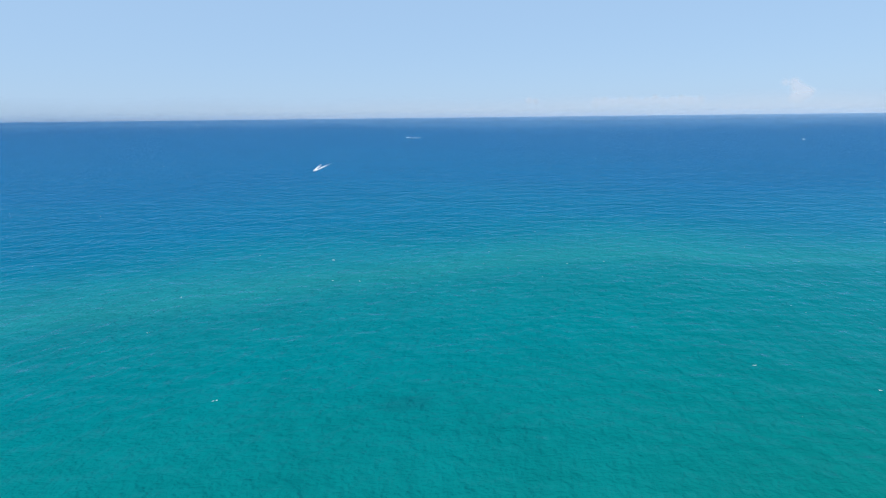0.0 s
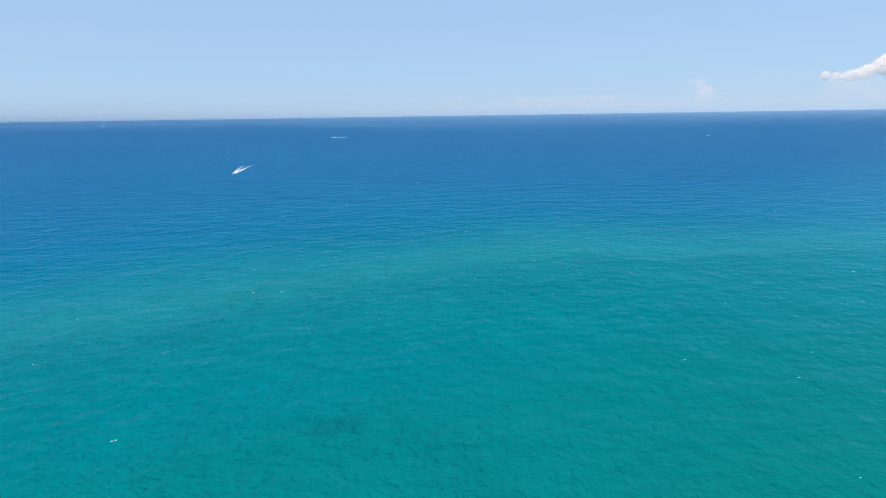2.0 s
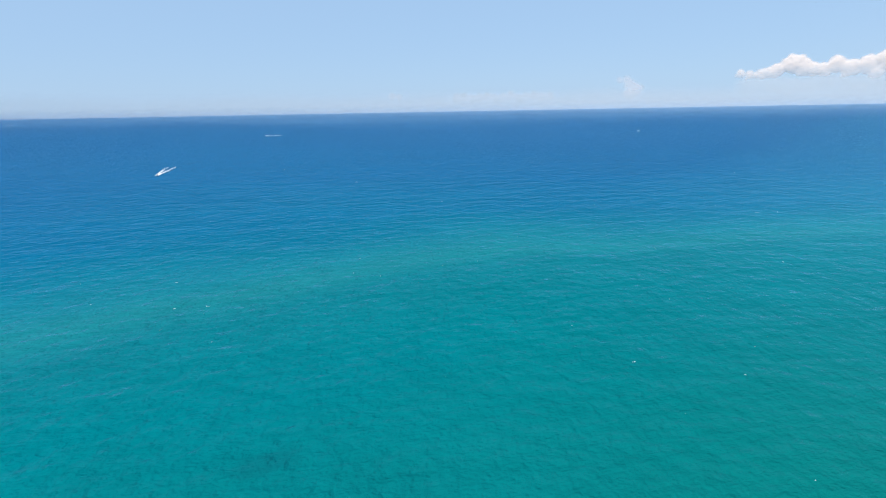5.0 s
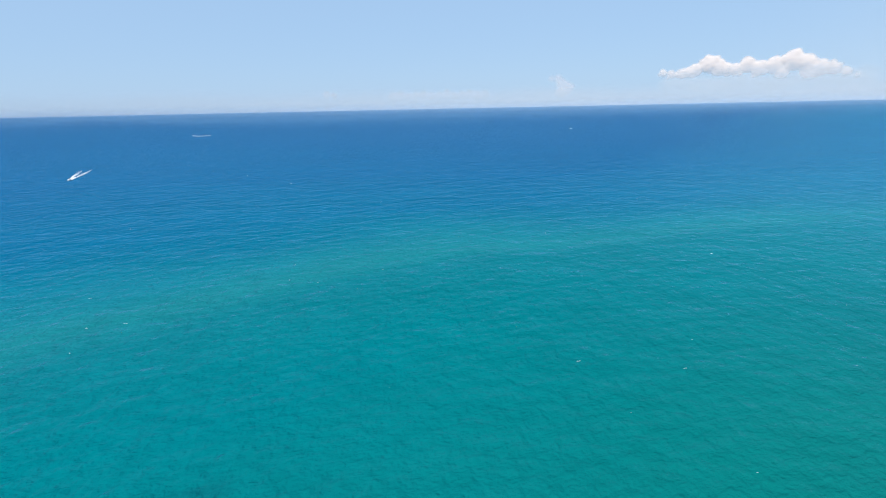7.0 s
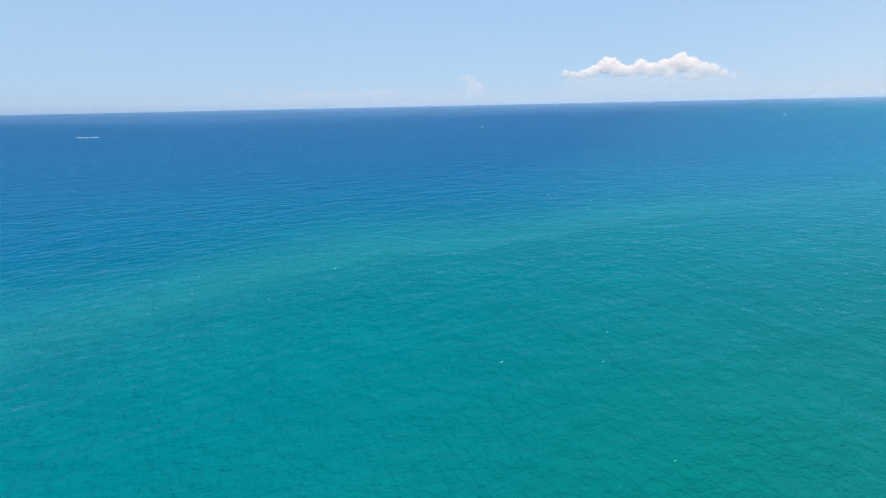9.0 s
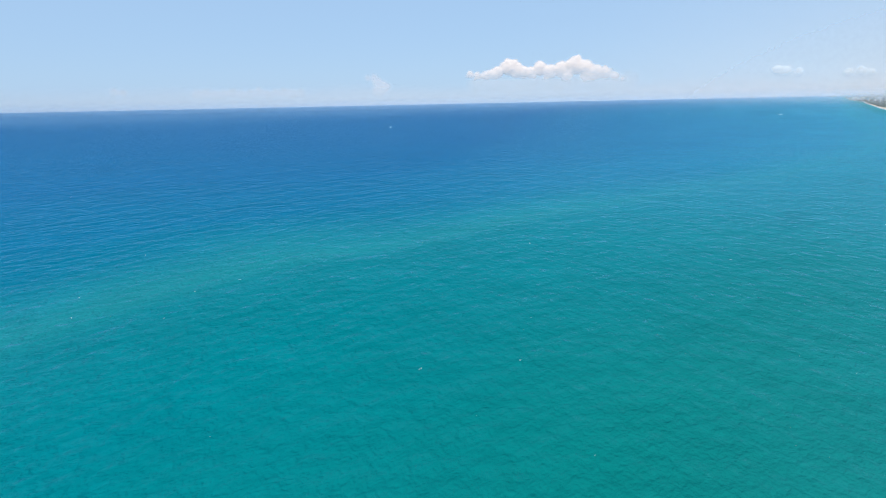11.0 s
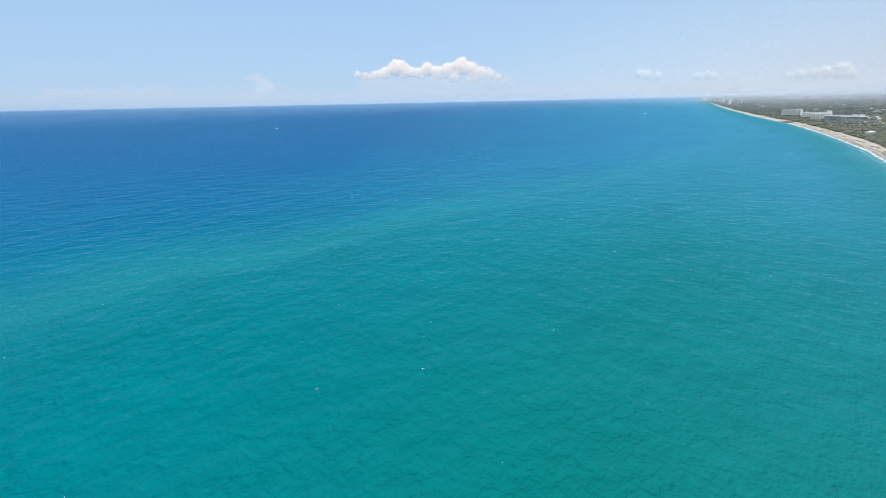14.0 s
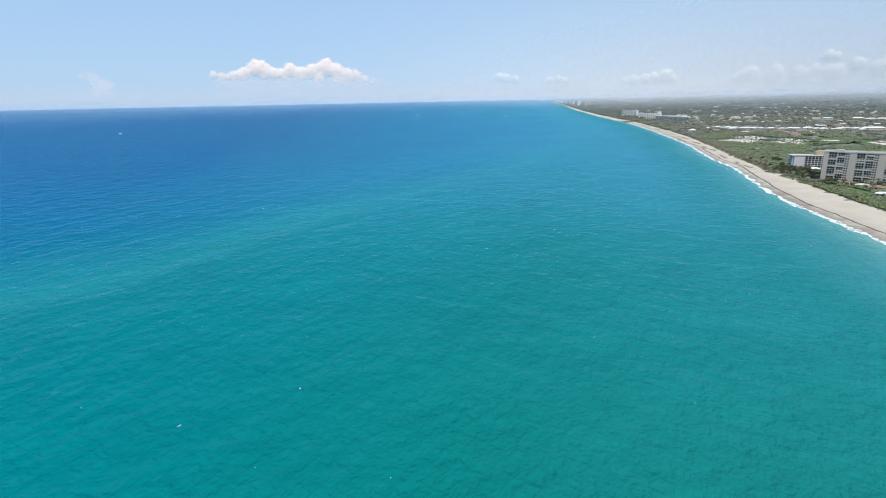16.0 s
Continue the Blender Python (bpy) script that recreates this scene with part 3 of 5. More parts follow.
# ================= clouds =================
def cloud(puffs, base_el, opacity, seed, label, dist=4830.0, cell=0.05, rim=1.9, fade=1.3, curls=9, melt=2, relief=0.20, low=0.25, vapour=None):
    """A heap of vapour far behind the sea: rounded puffs (heading, elevation, radius in degrees) melted into one two-sided body with a thin rim."""
    g = np.random.default_rng(seed)
    P = []
    for az, el, rad in puffs:
        P.append((az, el, rad))
        for _ in range(curls):
            w = g.uniform(0, 2 * np.pi)
            P.append((az + rad * 0.9 * math.cos(w), el + rad * 0.75 * math.sin(w), rad * g.uniform(0.25, 0.55)))
    P = np.array(P)
    lo, hi = P.min(0) - P[:, 2].max() * 1.6, P.max(0) + P[:, 2].max() * 1.6
    az, el = np.meshgrid(np.arange(lo[0], hi[0], cell), np.arange(max(lo[1], low), hi[1], cell), indexing="ij")
    # ragged billows
    wob = np.array([[noise.fractal(Vector((p * 1.7, q * 1.7, seed)), 0.9, 2.1, 5), noise.fractal(Vector((p * 1.7, q * 1.7, seed + 9.5)), 0.9, 2.1, 5)] for p, q in zip(az.ravel(), el.ravel())]).reshape(*az.shape, 2)
    amp = min(0.2, 0.32 * float(P[:, 2].mean()))
    az2, el2 = az + amp * wob[..., 0], el + 0.85 * amp * wob[..., 1]
    h2 = np.zeros_like(az)
    for a, e, r in P:
        dd = ((az2 - a) ** 2 + (el2 - e) ** 2) / r ** 2
        h2 += (r * np.clip(1.25 - dd, 0, None)) ** 3
    h = h2 ** (1 / 3)
    for _ in range(melt):
        h[1:-1, 1:-1] = (h[1:-1, 1:-1] * 2 + h[:-2, 1:-1] + h[2:, 1:-1] + h[1:-1, :-2] + h[1:-1, 2:]) / 6
    thick = np.clip(h / (P[:, 2].mean() * rim), 0, 1)
    thick = thick * thick * (3 - 2 * thick)
    thick *= np.clip((el - base_el) / fade + 0.12 * wob[..., 0], 0, 1) * opacity
    D = radians(1) * dist
    front = dist - h * D * relief
    verts = []
    for rr in (front,):
        verts.append(np.stack([EYE_X + rr * np.sin(np.radians(az)), EYE_Y + rr * np.cos(np.radians(az)), EYE_Z + dist * np.tan(np.radians(el))], -1).reshape(-1, 3))
    keep = grid_faces(*az.shape)
    t = thick.ravel()
    keep = keep[t[keep].max(1) > 0.01]
    me = mesh_from("cloud", verts[0], keep, vapour or CLOUD, True)
    attribute(me, "thick", t)
    bm = bmesh.new()
    bm.from_mesh(me)
    bmesh.ops.delete(bm, geom=[v for v in bm.verts if not v.link_faces], context="VERTS")
    bm.to_mesh(me), bm.free()
    tagged(new("cloud", me), label, "cloud", kind="" if opacity == 1 else "stuff")


CUMULUS = [(9.0, 2.85, 0.42), (9.7, 2.72, 0.42), (10.3, 2.65, 0.4), (10.8, 2.8, 0.5), (11.3, 2.85, 0.55), (11.9, 3.05, 0.62), (13.0, 3.45, 0.82), (13.9, 3.1, 0.7), (14.5, 2.95, 0.62), (15.2, 2.95, 0.6), (16.1, 3.35, 0.68), (17.0, 2.95, 0.7), (18.2, 3.1, 0.75), (19.6, 3.45, 0.88), (20.6, 3.15, 0.8), (21.6, 2.75, 0.75), (22.5, 2.65, 0.62), (23.4, 2.3, 0.5), (24.2, 2.0, 0.35), (18.8, 2.5, 0.6), (20.8, 2.3, 0.6)]
cloud(CUMULUS, 1.35, 1.0, 31, "bright white cumulus cloud bank low over the horizon", fade=2.1, rim=1.8, melt=1)
FAINT = dict(curls=5, melt=16, relief=0.04, vapour=PINK)
cloud([(9.5 + 0.55 * i, 1.8 + 0.15 * math.sin(i * 0.7), 1.0) for i in range(29)], 0.3, 0.26, 30, "thin pale haze hanging under the cumulus bank", 4790.0, fade=1.8, curls=0, melt=14, relief=0.02)
cloud([(-0.9, 2.75, 0.42), (-0.6, 2.3, 0.5), (-1.6, 2.75, 0.35), (0.0, 1.8, 0.6), (-0.5, 1.4, 0.6)], 0.6, 0.32, 32, "small faint pinkish cumulus puff in haze", **FAINT)
cloud([(-24.8, 1.6, 0.4), (-24.1, 1.5, 0.35)], 0.7, 0.3, 33, "tiny faint cloud puff in horizon haze", **FAINT)
cloud([(-18 + i * 0.8, 1.3 + 0.1 * math.sin(i * 2.1), 0.5) for i in range(13)], 0.5, 0.24, 34, "long faint pinkish cloud streak in horizon haze", **FAINT)
cloud([(37.3, 2.35, 0.45), (37.9, 2.2, 0.45), (38.9, 2.05, 0.4)], 1.0, 0.38, 35, "small faint white cloud puffs in haze", 4775.0, fade=1.6, curls=9, melt=4, relief=0.14, vapour=THIN)
cloud([(42.4, 1.9, 0.35), (43.2, 1.95, 0.38), (43.9, 1.85, 0.3)], 0.9, 0.38, 36, "small flat white cloud puff in haze", 4775.0, fade=1.6, curls=9, melt=4, relief=0.14, vapour=THIN)
cloud([(49.6, 1.65, 0.35), (50.5, 1.7, 0.45), (51.4, 1.8, 0.45), (52.3, 1.85, 0.5), (53.3, 1.98, 0.6), (54.0, 1.7, 0.4)], 0.75, 0.36, 37, "low white cumulus row beyond the coast", 4775.0, fade=1.7, curls=10, melt=5, relief=0.14, vapour=THIN)
cloud([(59.4 + i * 0.82 + 0.3 * math.sin(i * 2.7), 1.5 + 0.055 * i + 0.3 * math.sin(i * 1.9), 0.5 + 0.24 * math.sin(i * 2.3)) for i in range(14)], 0.75, 0.26, 38, "hazy white cumulus row over the land", 4775.0, fade=1.8, curls=12, melt=5, relief=0.14, vapour=THIN)
cloud([(66.0, 3.2, 0.42), (66.6, 3.05, 0.36)], 2.3, 0.4, 39, "small white cloud puff above the land", 4775.0, fade=1.2, curls=9, melt=4, relief=0.14, vapour=THIN)
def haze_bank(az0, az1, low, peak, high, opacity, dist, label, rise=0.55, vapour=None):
    """A see-through sheet standing in for haze, thickest at one height and thinning smoothly up, down and towards its
    two ends.
    """
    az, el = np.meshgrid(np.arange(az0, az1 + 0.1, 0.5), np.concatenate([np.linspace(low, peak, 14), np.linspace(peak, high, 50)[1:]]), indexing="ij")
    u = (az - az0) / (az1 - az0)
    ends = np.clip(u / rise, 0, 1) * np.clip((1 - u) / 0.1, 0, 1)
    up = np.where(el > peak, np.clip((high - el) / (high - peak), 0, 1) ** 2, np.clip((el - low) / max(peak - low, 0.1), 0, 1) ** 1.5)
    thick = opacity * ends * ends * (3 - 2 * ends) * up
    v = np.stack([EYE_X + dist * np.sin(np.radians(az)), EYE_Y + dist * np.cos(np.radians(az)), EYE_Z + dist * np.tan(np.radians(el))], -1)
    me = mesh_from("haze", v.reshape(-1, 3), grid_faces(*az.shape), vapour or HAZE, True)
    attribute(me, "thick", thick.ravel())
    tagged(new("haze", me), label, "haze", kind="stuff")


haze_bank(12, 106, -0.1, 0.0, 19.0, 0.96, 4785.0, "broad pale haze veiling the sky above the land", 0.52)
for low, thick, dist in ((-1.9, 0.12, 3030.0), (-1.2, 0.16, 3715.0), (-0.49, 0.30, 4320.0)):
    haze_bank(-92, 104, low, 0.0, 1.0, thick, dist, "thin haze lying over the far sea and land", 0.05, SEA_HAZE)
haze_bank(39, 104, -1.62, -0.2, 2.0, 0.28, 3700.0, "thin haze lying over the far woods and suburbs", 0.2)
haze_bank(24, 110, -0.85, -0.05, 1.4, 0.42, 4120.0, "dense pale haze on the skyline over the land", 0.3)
cloud([(-80 + 0.9 * i, 0.5 + 0.15 * math.sin(i * 0.31), 1.5) for i in range(140)], -1.5, 0.30, 41, "low pale haze lying along the sea horizon", 4780.0, 0.12, rim=2.4, fade=0.2, curls=0, melt=24, relief=0.0, low=-0.02)


# ================= parts =================
def link_mesh(name, me, parent=None, m=None, label=""):
    ob = new(name, me)
    ob.parent = parent
    if m is not None:
        ob.matrix_basis = m
    return tagged(ob, label)


def part(name, bm, mat, parent, label="", m=None):
    me = bpy.data.meshes.new(name)
    bmesh.ops.recalc_face_normals(bm, faces=bm.faces)
    bm.to_mesh(me), bm.free()
    me.materials.append(mat)
    return link_mesh(name, me, parent, m, label)


def box(sx, sy, sz, bevel=0.0, at=(0, 0, 0), bm=None):
    """A box standing on z=0 at a place, into bm."""
    bm = bm or bmesh.new()
    r = bmesh.ops.create_cube(bm, size=1.0, matrix=Matrix.Translation((at[0], at[1], at[2] + sz / 2)) @ Matrix.Diagonal((sx, sy, sz, 1)))
    if bevel:
        bmesh.ops.bevel(bm, geom=list({e for v in r["verts"] for e in v.link_edges}), offset=bevel, segments=1, affect="EDGES")
    return bm


def box_mesh(name, mat, *a, **k):
    bm = box(*a, **k)
    me = bpy.data.meshes.new(name)
    bm.to_mesh(me), bm.free()
    me.materials.append(mat)
    return me


def thing(name, label, category, m, group="", kind=""):
    ob = new(name)
    ob.matrix_basis = m
    return tagged(ob, label, category, group, kind)


def place(x, y, heading=0.0, sink=0.0, scale=1.0):
    """A pose on the land at the true place; heading turns the local +x axis, counted as the coast's headings are."""
    z = max(gz(x, y), 0.0) - sink
    px, py, pz, k = (float(q) for q in drawn_in(np.float64(x), np.float64(y), np.float64(z)))
    return pose(px, py, pz, 0, 0, 90 - heading) @ Matrix.Scale(k * scale, 4)


# ================= tall blocks by the beach =================
STOREY = 3.0


def slab_block():
    """The long cream block of flats: blank piers, columns of small windows, and recesses that change every few storeys between dark loggias and pale balcony fronts."""
    L, D, N, REC = 140.0, 19.0, 12, 2.2
    g = random.Random(12)
    top = thing("apartment_block", "long cream twelve-storey apartment block with recessed balconies", "apartment building", place(743.2, 388.6, 165, 0.6))
    STOREY = 2.85
    H = N * STOREY + 1.2
    part("wall", box(L, D - REC, H, 0, (L / 2, REC + (D - REC) / 2, 0)), CREAM, top)
    bay = 28.0
    blocks = [(5.0, 8.2), (14.0, 7.6)]
    for i in range(5):
        for x0, x1 in ((0, 5.0), (13.2, 14.0), (21.6, 28.0)):
            part("pier", box(x1 - x0, REC, H, 0.0, (i * bay + (x0 + x1) / 2, REC / 2 - 0.003, 0)), CREAM, top)
    roof = part("roof", box(L + 1.0, D + 0.8, 0.5, 0.05, (L / 2, D / 2, H + 0.003)), FELT, top)
    for sx, sy, x, y in ((L + 1.0, 0.35, L / 2, -0.2), (L + 1.0, 0.35, L / 2, D + 0.2), (0.35, D + 0.04, -0.3, D / 2), (0.35, D + 0.04, L + 0.3, D / 2)):
        part("parapet", box(sx, sy, 1.1, 0.06, (x, y, H + 0.506)), SLAB, roof)
    for x, w, h in ((15, 8, 2.4), (70, 14, 3.4), (84, 8, 5.4), (118, 10, 3.8)):
        part("plant_room", box(w, 7, h, 0.08, (x, D / 2 + 1.5, H + 0.506)), CREAM, top)
    small = box_mesh("small_window", GLASS, 1.5, 0.14, 1.5)
    for i in range(5):
        for f in range(N):
            z = 0.8 + f * STOREY
            for x in (22.9, 25.2):
                link_mesh("small_window", small, top, pose(i * bay + x, -0.03, z + 0.7))
        for b0, w in blocks:
            parts_of = {k: box_mesh(k, mt, *sz) for k, mt, sz in (("glazing", GLASS, (w - 0.3, 0.16, 2.5)), ("balcony_slab", SLAB, (w - 0.04, REC - 0.1, 0.24)), ("balcony_front", SLAB, (w - 0.04, 0.2, 1.5)), ("infill_panel", CREAM, (w - 0.04, 0.6, STOREY - 0.26)), ("balcony_rail", STEEL, (w - 0.1, 0.05, 0.14)), ("mullion", SLAB, (0.3, 0.5, 2.7)))}
            xc = i * bay + b0 + w / 2
            state = g.random() < 0.5
            f = 0
            while f < N:
                run = g.choice((1, 2, 2, 3)) if state else g.choice((1, 1, 2))
                for _ in range(min(run, N - f)):
                    z = 0.8 + f * STOREY
                    link_mesh("balcony_slab", parts_of["balcony_slab"], top, pose(xc, REC / 2 - 0.05, z))
                    if state:
                        pane = link_mesh("glazing", parts_of["glazing"], top, pose(xc, REC - 0.06, z + 0.3))
                        link_mesh("balcony_rail", parts_of["balcony_rail"], top, pose(xc, 0.1, z + 1.15))
                        for k in (-0.5, -0.17, 0.17, 0.5):
                            link_mesh("mullion", parts_of["mullion"], pane, pose(k * (w - 0.5), -0.34, -0.04))
                    else:
                        link_mesh("balcony_front", parts_of["balcony_front"], top, pose(xc, 0.12, z + 0.25))
                        panel = link_mesh("infill_panel", parts_of["infill_panel"], top, pose(xc, REC - 0.34, z + 0.25))
                        for k in (-0.3, 0.05, 0.32):
                            link_mesh("small_window", small, panel, pose(k * w, -0.34, 0.95))
                    f += 1
                state = not state


def grid_block():
    """The lower block at right angles to the beach: a blank white panel and a dark window grid."""
    L, D, N = 62.0, 17.0, 7
    top = thing("hotel_block", "seven-storey white hotel block with dark window grid", "hotel", place(821.5, 461.5, 137, 0.6))
    H = N * STOREY - 0.3
    part("wall", box(L, D - 1.2, H, 0.05, (L / 2, 1.2 + (D - 1.2) / 2, 0)), BLUISH, top)
    part("end_panel", box(13.0, 1.6, H, 0.05, (9.0, 0.42, 0)), PANEL, top, "blank pale wall panel")
    hotel_roof = part("roof", box(L + 3.0, D + 2.4, 0.7, 0.06, (L / 2, D / 2, H + 0.003)), SLAB, top)
    part("fascia", box(L + 3.4, 0.4, 1.1, 0.05, (L / 2, -1.0, H - 0.25)), WHITE, hotel_roof)
    part("plant_room", box(19, 9, 4.8, 0.1, (40, D / 2, H + 0.706)), TAN, top, "tan rendered rooftop plant room")
    part("plant_room_cap", box(15, 7, 1.2, 0.1, (40, D / 2, H + 5.51)), TAN, top)
    win = box_mesh("window_pane", GLASS, 3.5, 0.14, 2.3)
    fin = box_mesh("fin", WHITE, 0.32, 1.4, H)
    ledge = box_mesh("ledge", WHITE, 46.0, 0.9, 0.28)
    for c in range(11):
        link_mesh("fin", fin, top, pose(16.2 + c * 4.2, 0.44, 0))
    for f in range(N):
        z = 0.5 + f * STOREY
        link_mesh("ledge", ledge, top, pose(39.0, 0.72, z))
        for c in range(11):
            link_mesh("window_pane", win, top, pose(18.3 + c * 4.2, 1.16, z + 0.4))
    side = box_mesh("window_pane", GLASS, 0.14, 2.6, 2.2)
    slab = box_mesh("balcony_slab", BLUISH, 1.6, 3.6, 0.2)
    rail = box_mesh("balcony_rail", WHITE, 0.08, 3.5, 1.0)
    for f in range(N):
        for c in range(4):
            y = 3.2 + c * 3.9
            link_mesh("window_pane", side, top, pose(-0.03, y, 0.9 + f * STOREY))
            link_mesh("balcony_slab", slab, top, pose(-0.82, y, 0.5 + f * STOREY))
            link_mesh("balcony_rail", rail, top, pose(-1.55, y, 0.704 + f * STOREY))


slab_block()
grid_block()


def pavilion(x, y, heading, sx, sy, h, mat, label):
    top = thing("pavilion", label, "pavilion", place(x, y, heading, 0.1))
    bm = bmesh.new()
    for i, (w, z) in enumerate(((1.0, h), (0.98, h + 0.35), (0.5, h + 1.5), (0.06, h + 2.3))):
        ring = [bm.verts.new((sx / 2 * w * a, sy / 2 * w * b, z)) for a, b in ((-1, -1), (1, -1), (1, 1), (-1, 1))]
        if i:
            for j in range(4):
                bm.faces.new((last[j], last[(j + 1) % 4], ring[(j + 1) % 4], ring[j]))
        else:
            bm.faces.new(ring[::-1])
        last = ring
    bm.faces.new(last)
    part("canopy", bm, mat, top)
    post = box_mesh("post", WHITE, 0.22, 0.22, h + 0.02)
    for a in (-1, 1):
        for b in (-1, 0, 1):
            link_mesh("post", post, top, pose(a * (sx / 2 - 0.3), b * (sy / 2 - 0.3), 0))
    part("counter", box(sx * 0.4, sy * 0.3, 1.0, 0.04), WALLS, top)


pavilion(818, 431, 137, 17, 9, 5.5, CANVAS, "white canopy pavilion in front of the hotel block")
pavilion(726, 352, 165, 6, 5, 3.2, ORANGE, "small orange-roofed beach shelter among shrubs")


# ================= houses =================
def hip_roof(w, d, z, h, over=0.6):
    bm = bmesh.new()
    w, d = w + 2 * over, d + 2 * over
    r = max(w - d, 1.0) / 2
    lo = [bm.verts.new((a * w / 2, b * d / 2, z)) for a, b in ((-1, -1), (1, -1), (1, 1), (-1, 1))]
    mid = [bm.verts.new((a * w / 2, b * d / 2, z + 0.22)) for a, b in ((-1, -1), (1, -1), (1, 1), (-1, 1))]
    a, b = bm.verts.new((-r, 0, z + h)), bm.verts.new((r, 0, z + h))
    bm.faces.new(lo[::-1])
    for i in range(4):
        bm.faces.new((lo[i], lo[(i + 1) % 4], mid[(i + 1) % 4], mid[i]))
    bm.faces.new((mid[0], mid[1], b, a)), bm.faces.new((mid[1], mid[2], b)), bm.faces.new((mid[2], mid[3], a, b)), bm.faces.new((mid[3], mid[0], a))
    return bm


def house(m, w, d, h, roof_mat, label, wing=True, category="house", flat=False, name="house"):
    top = thing(name, label, category, m)
    part("wall", box(w, d, h, 0), WALLS, top)
    if flat:
        part("roof", box(w + 0.8, d + 0.8, 0.5, 0.05, (0, 0, h + 0.003)), roof_mat, top)
    else:
        part("roof", hip_roof(w, d, h - 0.05, 0.22 * d), roof_mat, top)
    if wing:
        part("wing", box(w * 0.42, d * 0.6, h * 0.92, 0, (-w * 0.22, -d * 0.72, 0)), WALLS, top)
        part("wing_roof", hip_roof(w * 0.42, d * 0.66, h * 0.92 - 0.05, 0.14 * d), roof_mat, top)
        top.children[-1].location = (-w * 0.22, -d * 0.72, 0)
    pane = box_mesh("window_pane", GLASS, 1.8, 0.12, 1.3)
    for x in np.arange(-w / 2 + 2.2, w / 2 - 1.5, 4.0):
        if not (wing and x < w * 0.02):
            link_mesh("window_pane", pane, top, pose(float(x), -d / 2 - 0.03, h - 2.1))
        link_mesh("window_pane", pane, top, pose(float(x), d / 2 + 0.03, h - 2.1))
    part("door", box(1.0, 0.1, 2.1, 0, (w * 0.3, -d / 2 - 0.02, 0)), BARK, top)
    return top


def polar(heading, r):
    return EYE_X + r * math.sin(radians(heading)), EYE_Y + r * math.cos(radians(heading))


def build_houses():
    g = np.random.default_rng(17)
    kinds = [house(place(*polar(60.5, 1800), 130), 19, 12, 3.4, TILE_PALE, "single-storey house with white tiled hip roof", True),
             house(place(*polar(58.0, 1905), 40), 17, 11, 3.4, TILE_GREY, "single-storey house with grey shingle roof", True),
             house(place(*polar(63.2, 1850), 100), 20, 12, 5.8, TILE_RED, "two-storey house with clay tiled roof", True),
             house(place(*polar(56.0, 1850), 70), 34, 14, 5.6, TILE_PALE, "long white-roofed terrace building", False, "terrace", False, "terrace"),
             house(place(*polar(64.8, 1905), 150), 26, 15, 6.4, FELT, "flat-roofed grey commercial building", False, "building", True, "building")]
    spots = [polar(h, r) for h, r in ((60.5, 1800), (58.0, 1905), (63.2, 1850), (56.0, 1850), (64.8, 1905))]
    # a street of mostly white-roofed houses behind the park
    for i in range(34):
        hd, r = 57.4 + 0.39 * i + g.normal(0, 0.07), 2035 + g.normal(0, 16)
        x, y = polar(hd, r)
        spots.append((x, y))
        copy_thing(kinds[int(g.choice(4, p=[0.62, 0.1, 0.08, 0.2]))], place(x, y, hd + 90 + g.normal(0, 10), 0.2, g.uniform(0.9, 1.35)))
    # long pale roofs farther off
    for hd, r in ((65.8, 2815), (66.6, 2850), (68.7, 2830), (69.5, 2800), (70.3, 2780), (59.6, 2900), (60.6, 2950)):
        x, y = polar(hd, r)
        spots.append((x, y))
        copy_thing(kinds[3], place(x, y, hd + 90 + g.normal(0, 5), 0.2, g.uniform(0.9, 1.3)))
    # loose quarters of houses between them
    tries = 0
    while len(spots) < 165 and tries < 14000:
        tries += 1
        r = 2080 + 1450 * g.random() ** 1.25 if len(spots) < 148 else g.uniform(1700, 2000)
        hd = g.uniform(53, 74)
        x, y = polar(hd, r)
        d, w = (float(q) for q in inland_of(x, y))
        if d < 215 or min((x - a) ** 2 + (y - b) ** 2 for a, b in spots) < (17 + r * 0.005) ** 2:
            continue
        if fold_noise(x, y, 600, 41) < -0.2:
            continue
        spots.append((x, y))
        kind = int(g.choice(5, p=[0.30, 0.27, 0.21, 0.12, 0.10]))
        copy_thing(kinds[kind], place(x, y, g.choice([44, 134]) + g.normal(0, 9), 0.3, g.uniform(0.5, 0.85)))
    for k in kinds:
        for o in bpy.data.objects:
            if o.parent is None and o.get("label") == k.get("label"):
                o["group"] = "houses behind the park"
    # single buildings nearer the beach
    for x, y, hd, w, d, h, mt, lb in ((1526, 801, 120, 26, 16, 6.5, TILE_RED, "house with coral red tiled roof by the park"), (1442, 715, 100, 24, 14, 4.5, TILE_GREY, "grey roofed park building"),
                                      (1374, 649, 150, 38, 9, 3.2, TILE_PALE, "low white-roofed shed row"), (722, 335, 165, 12, 8, 3.4, WALLS, "tan-roofed pool house beside the apartment block"),
                                      (716, 318, 165, 14, 10, 3.6, TILE_RED, "clay-roofed cabana beside the apartment block"), (672, 296, 165, 14, 9, 3.2, TILE_PALE, "white-roofed beach cabana among shrubs"),
                                      (1085, 655, 60, 11, 7, 3.0, TILE_GREY, "grey-roofed park shelter in the scrub")):
        house(place(x, y, hd, 0.2), w, d, h, mt, lb, False)


build_houses()


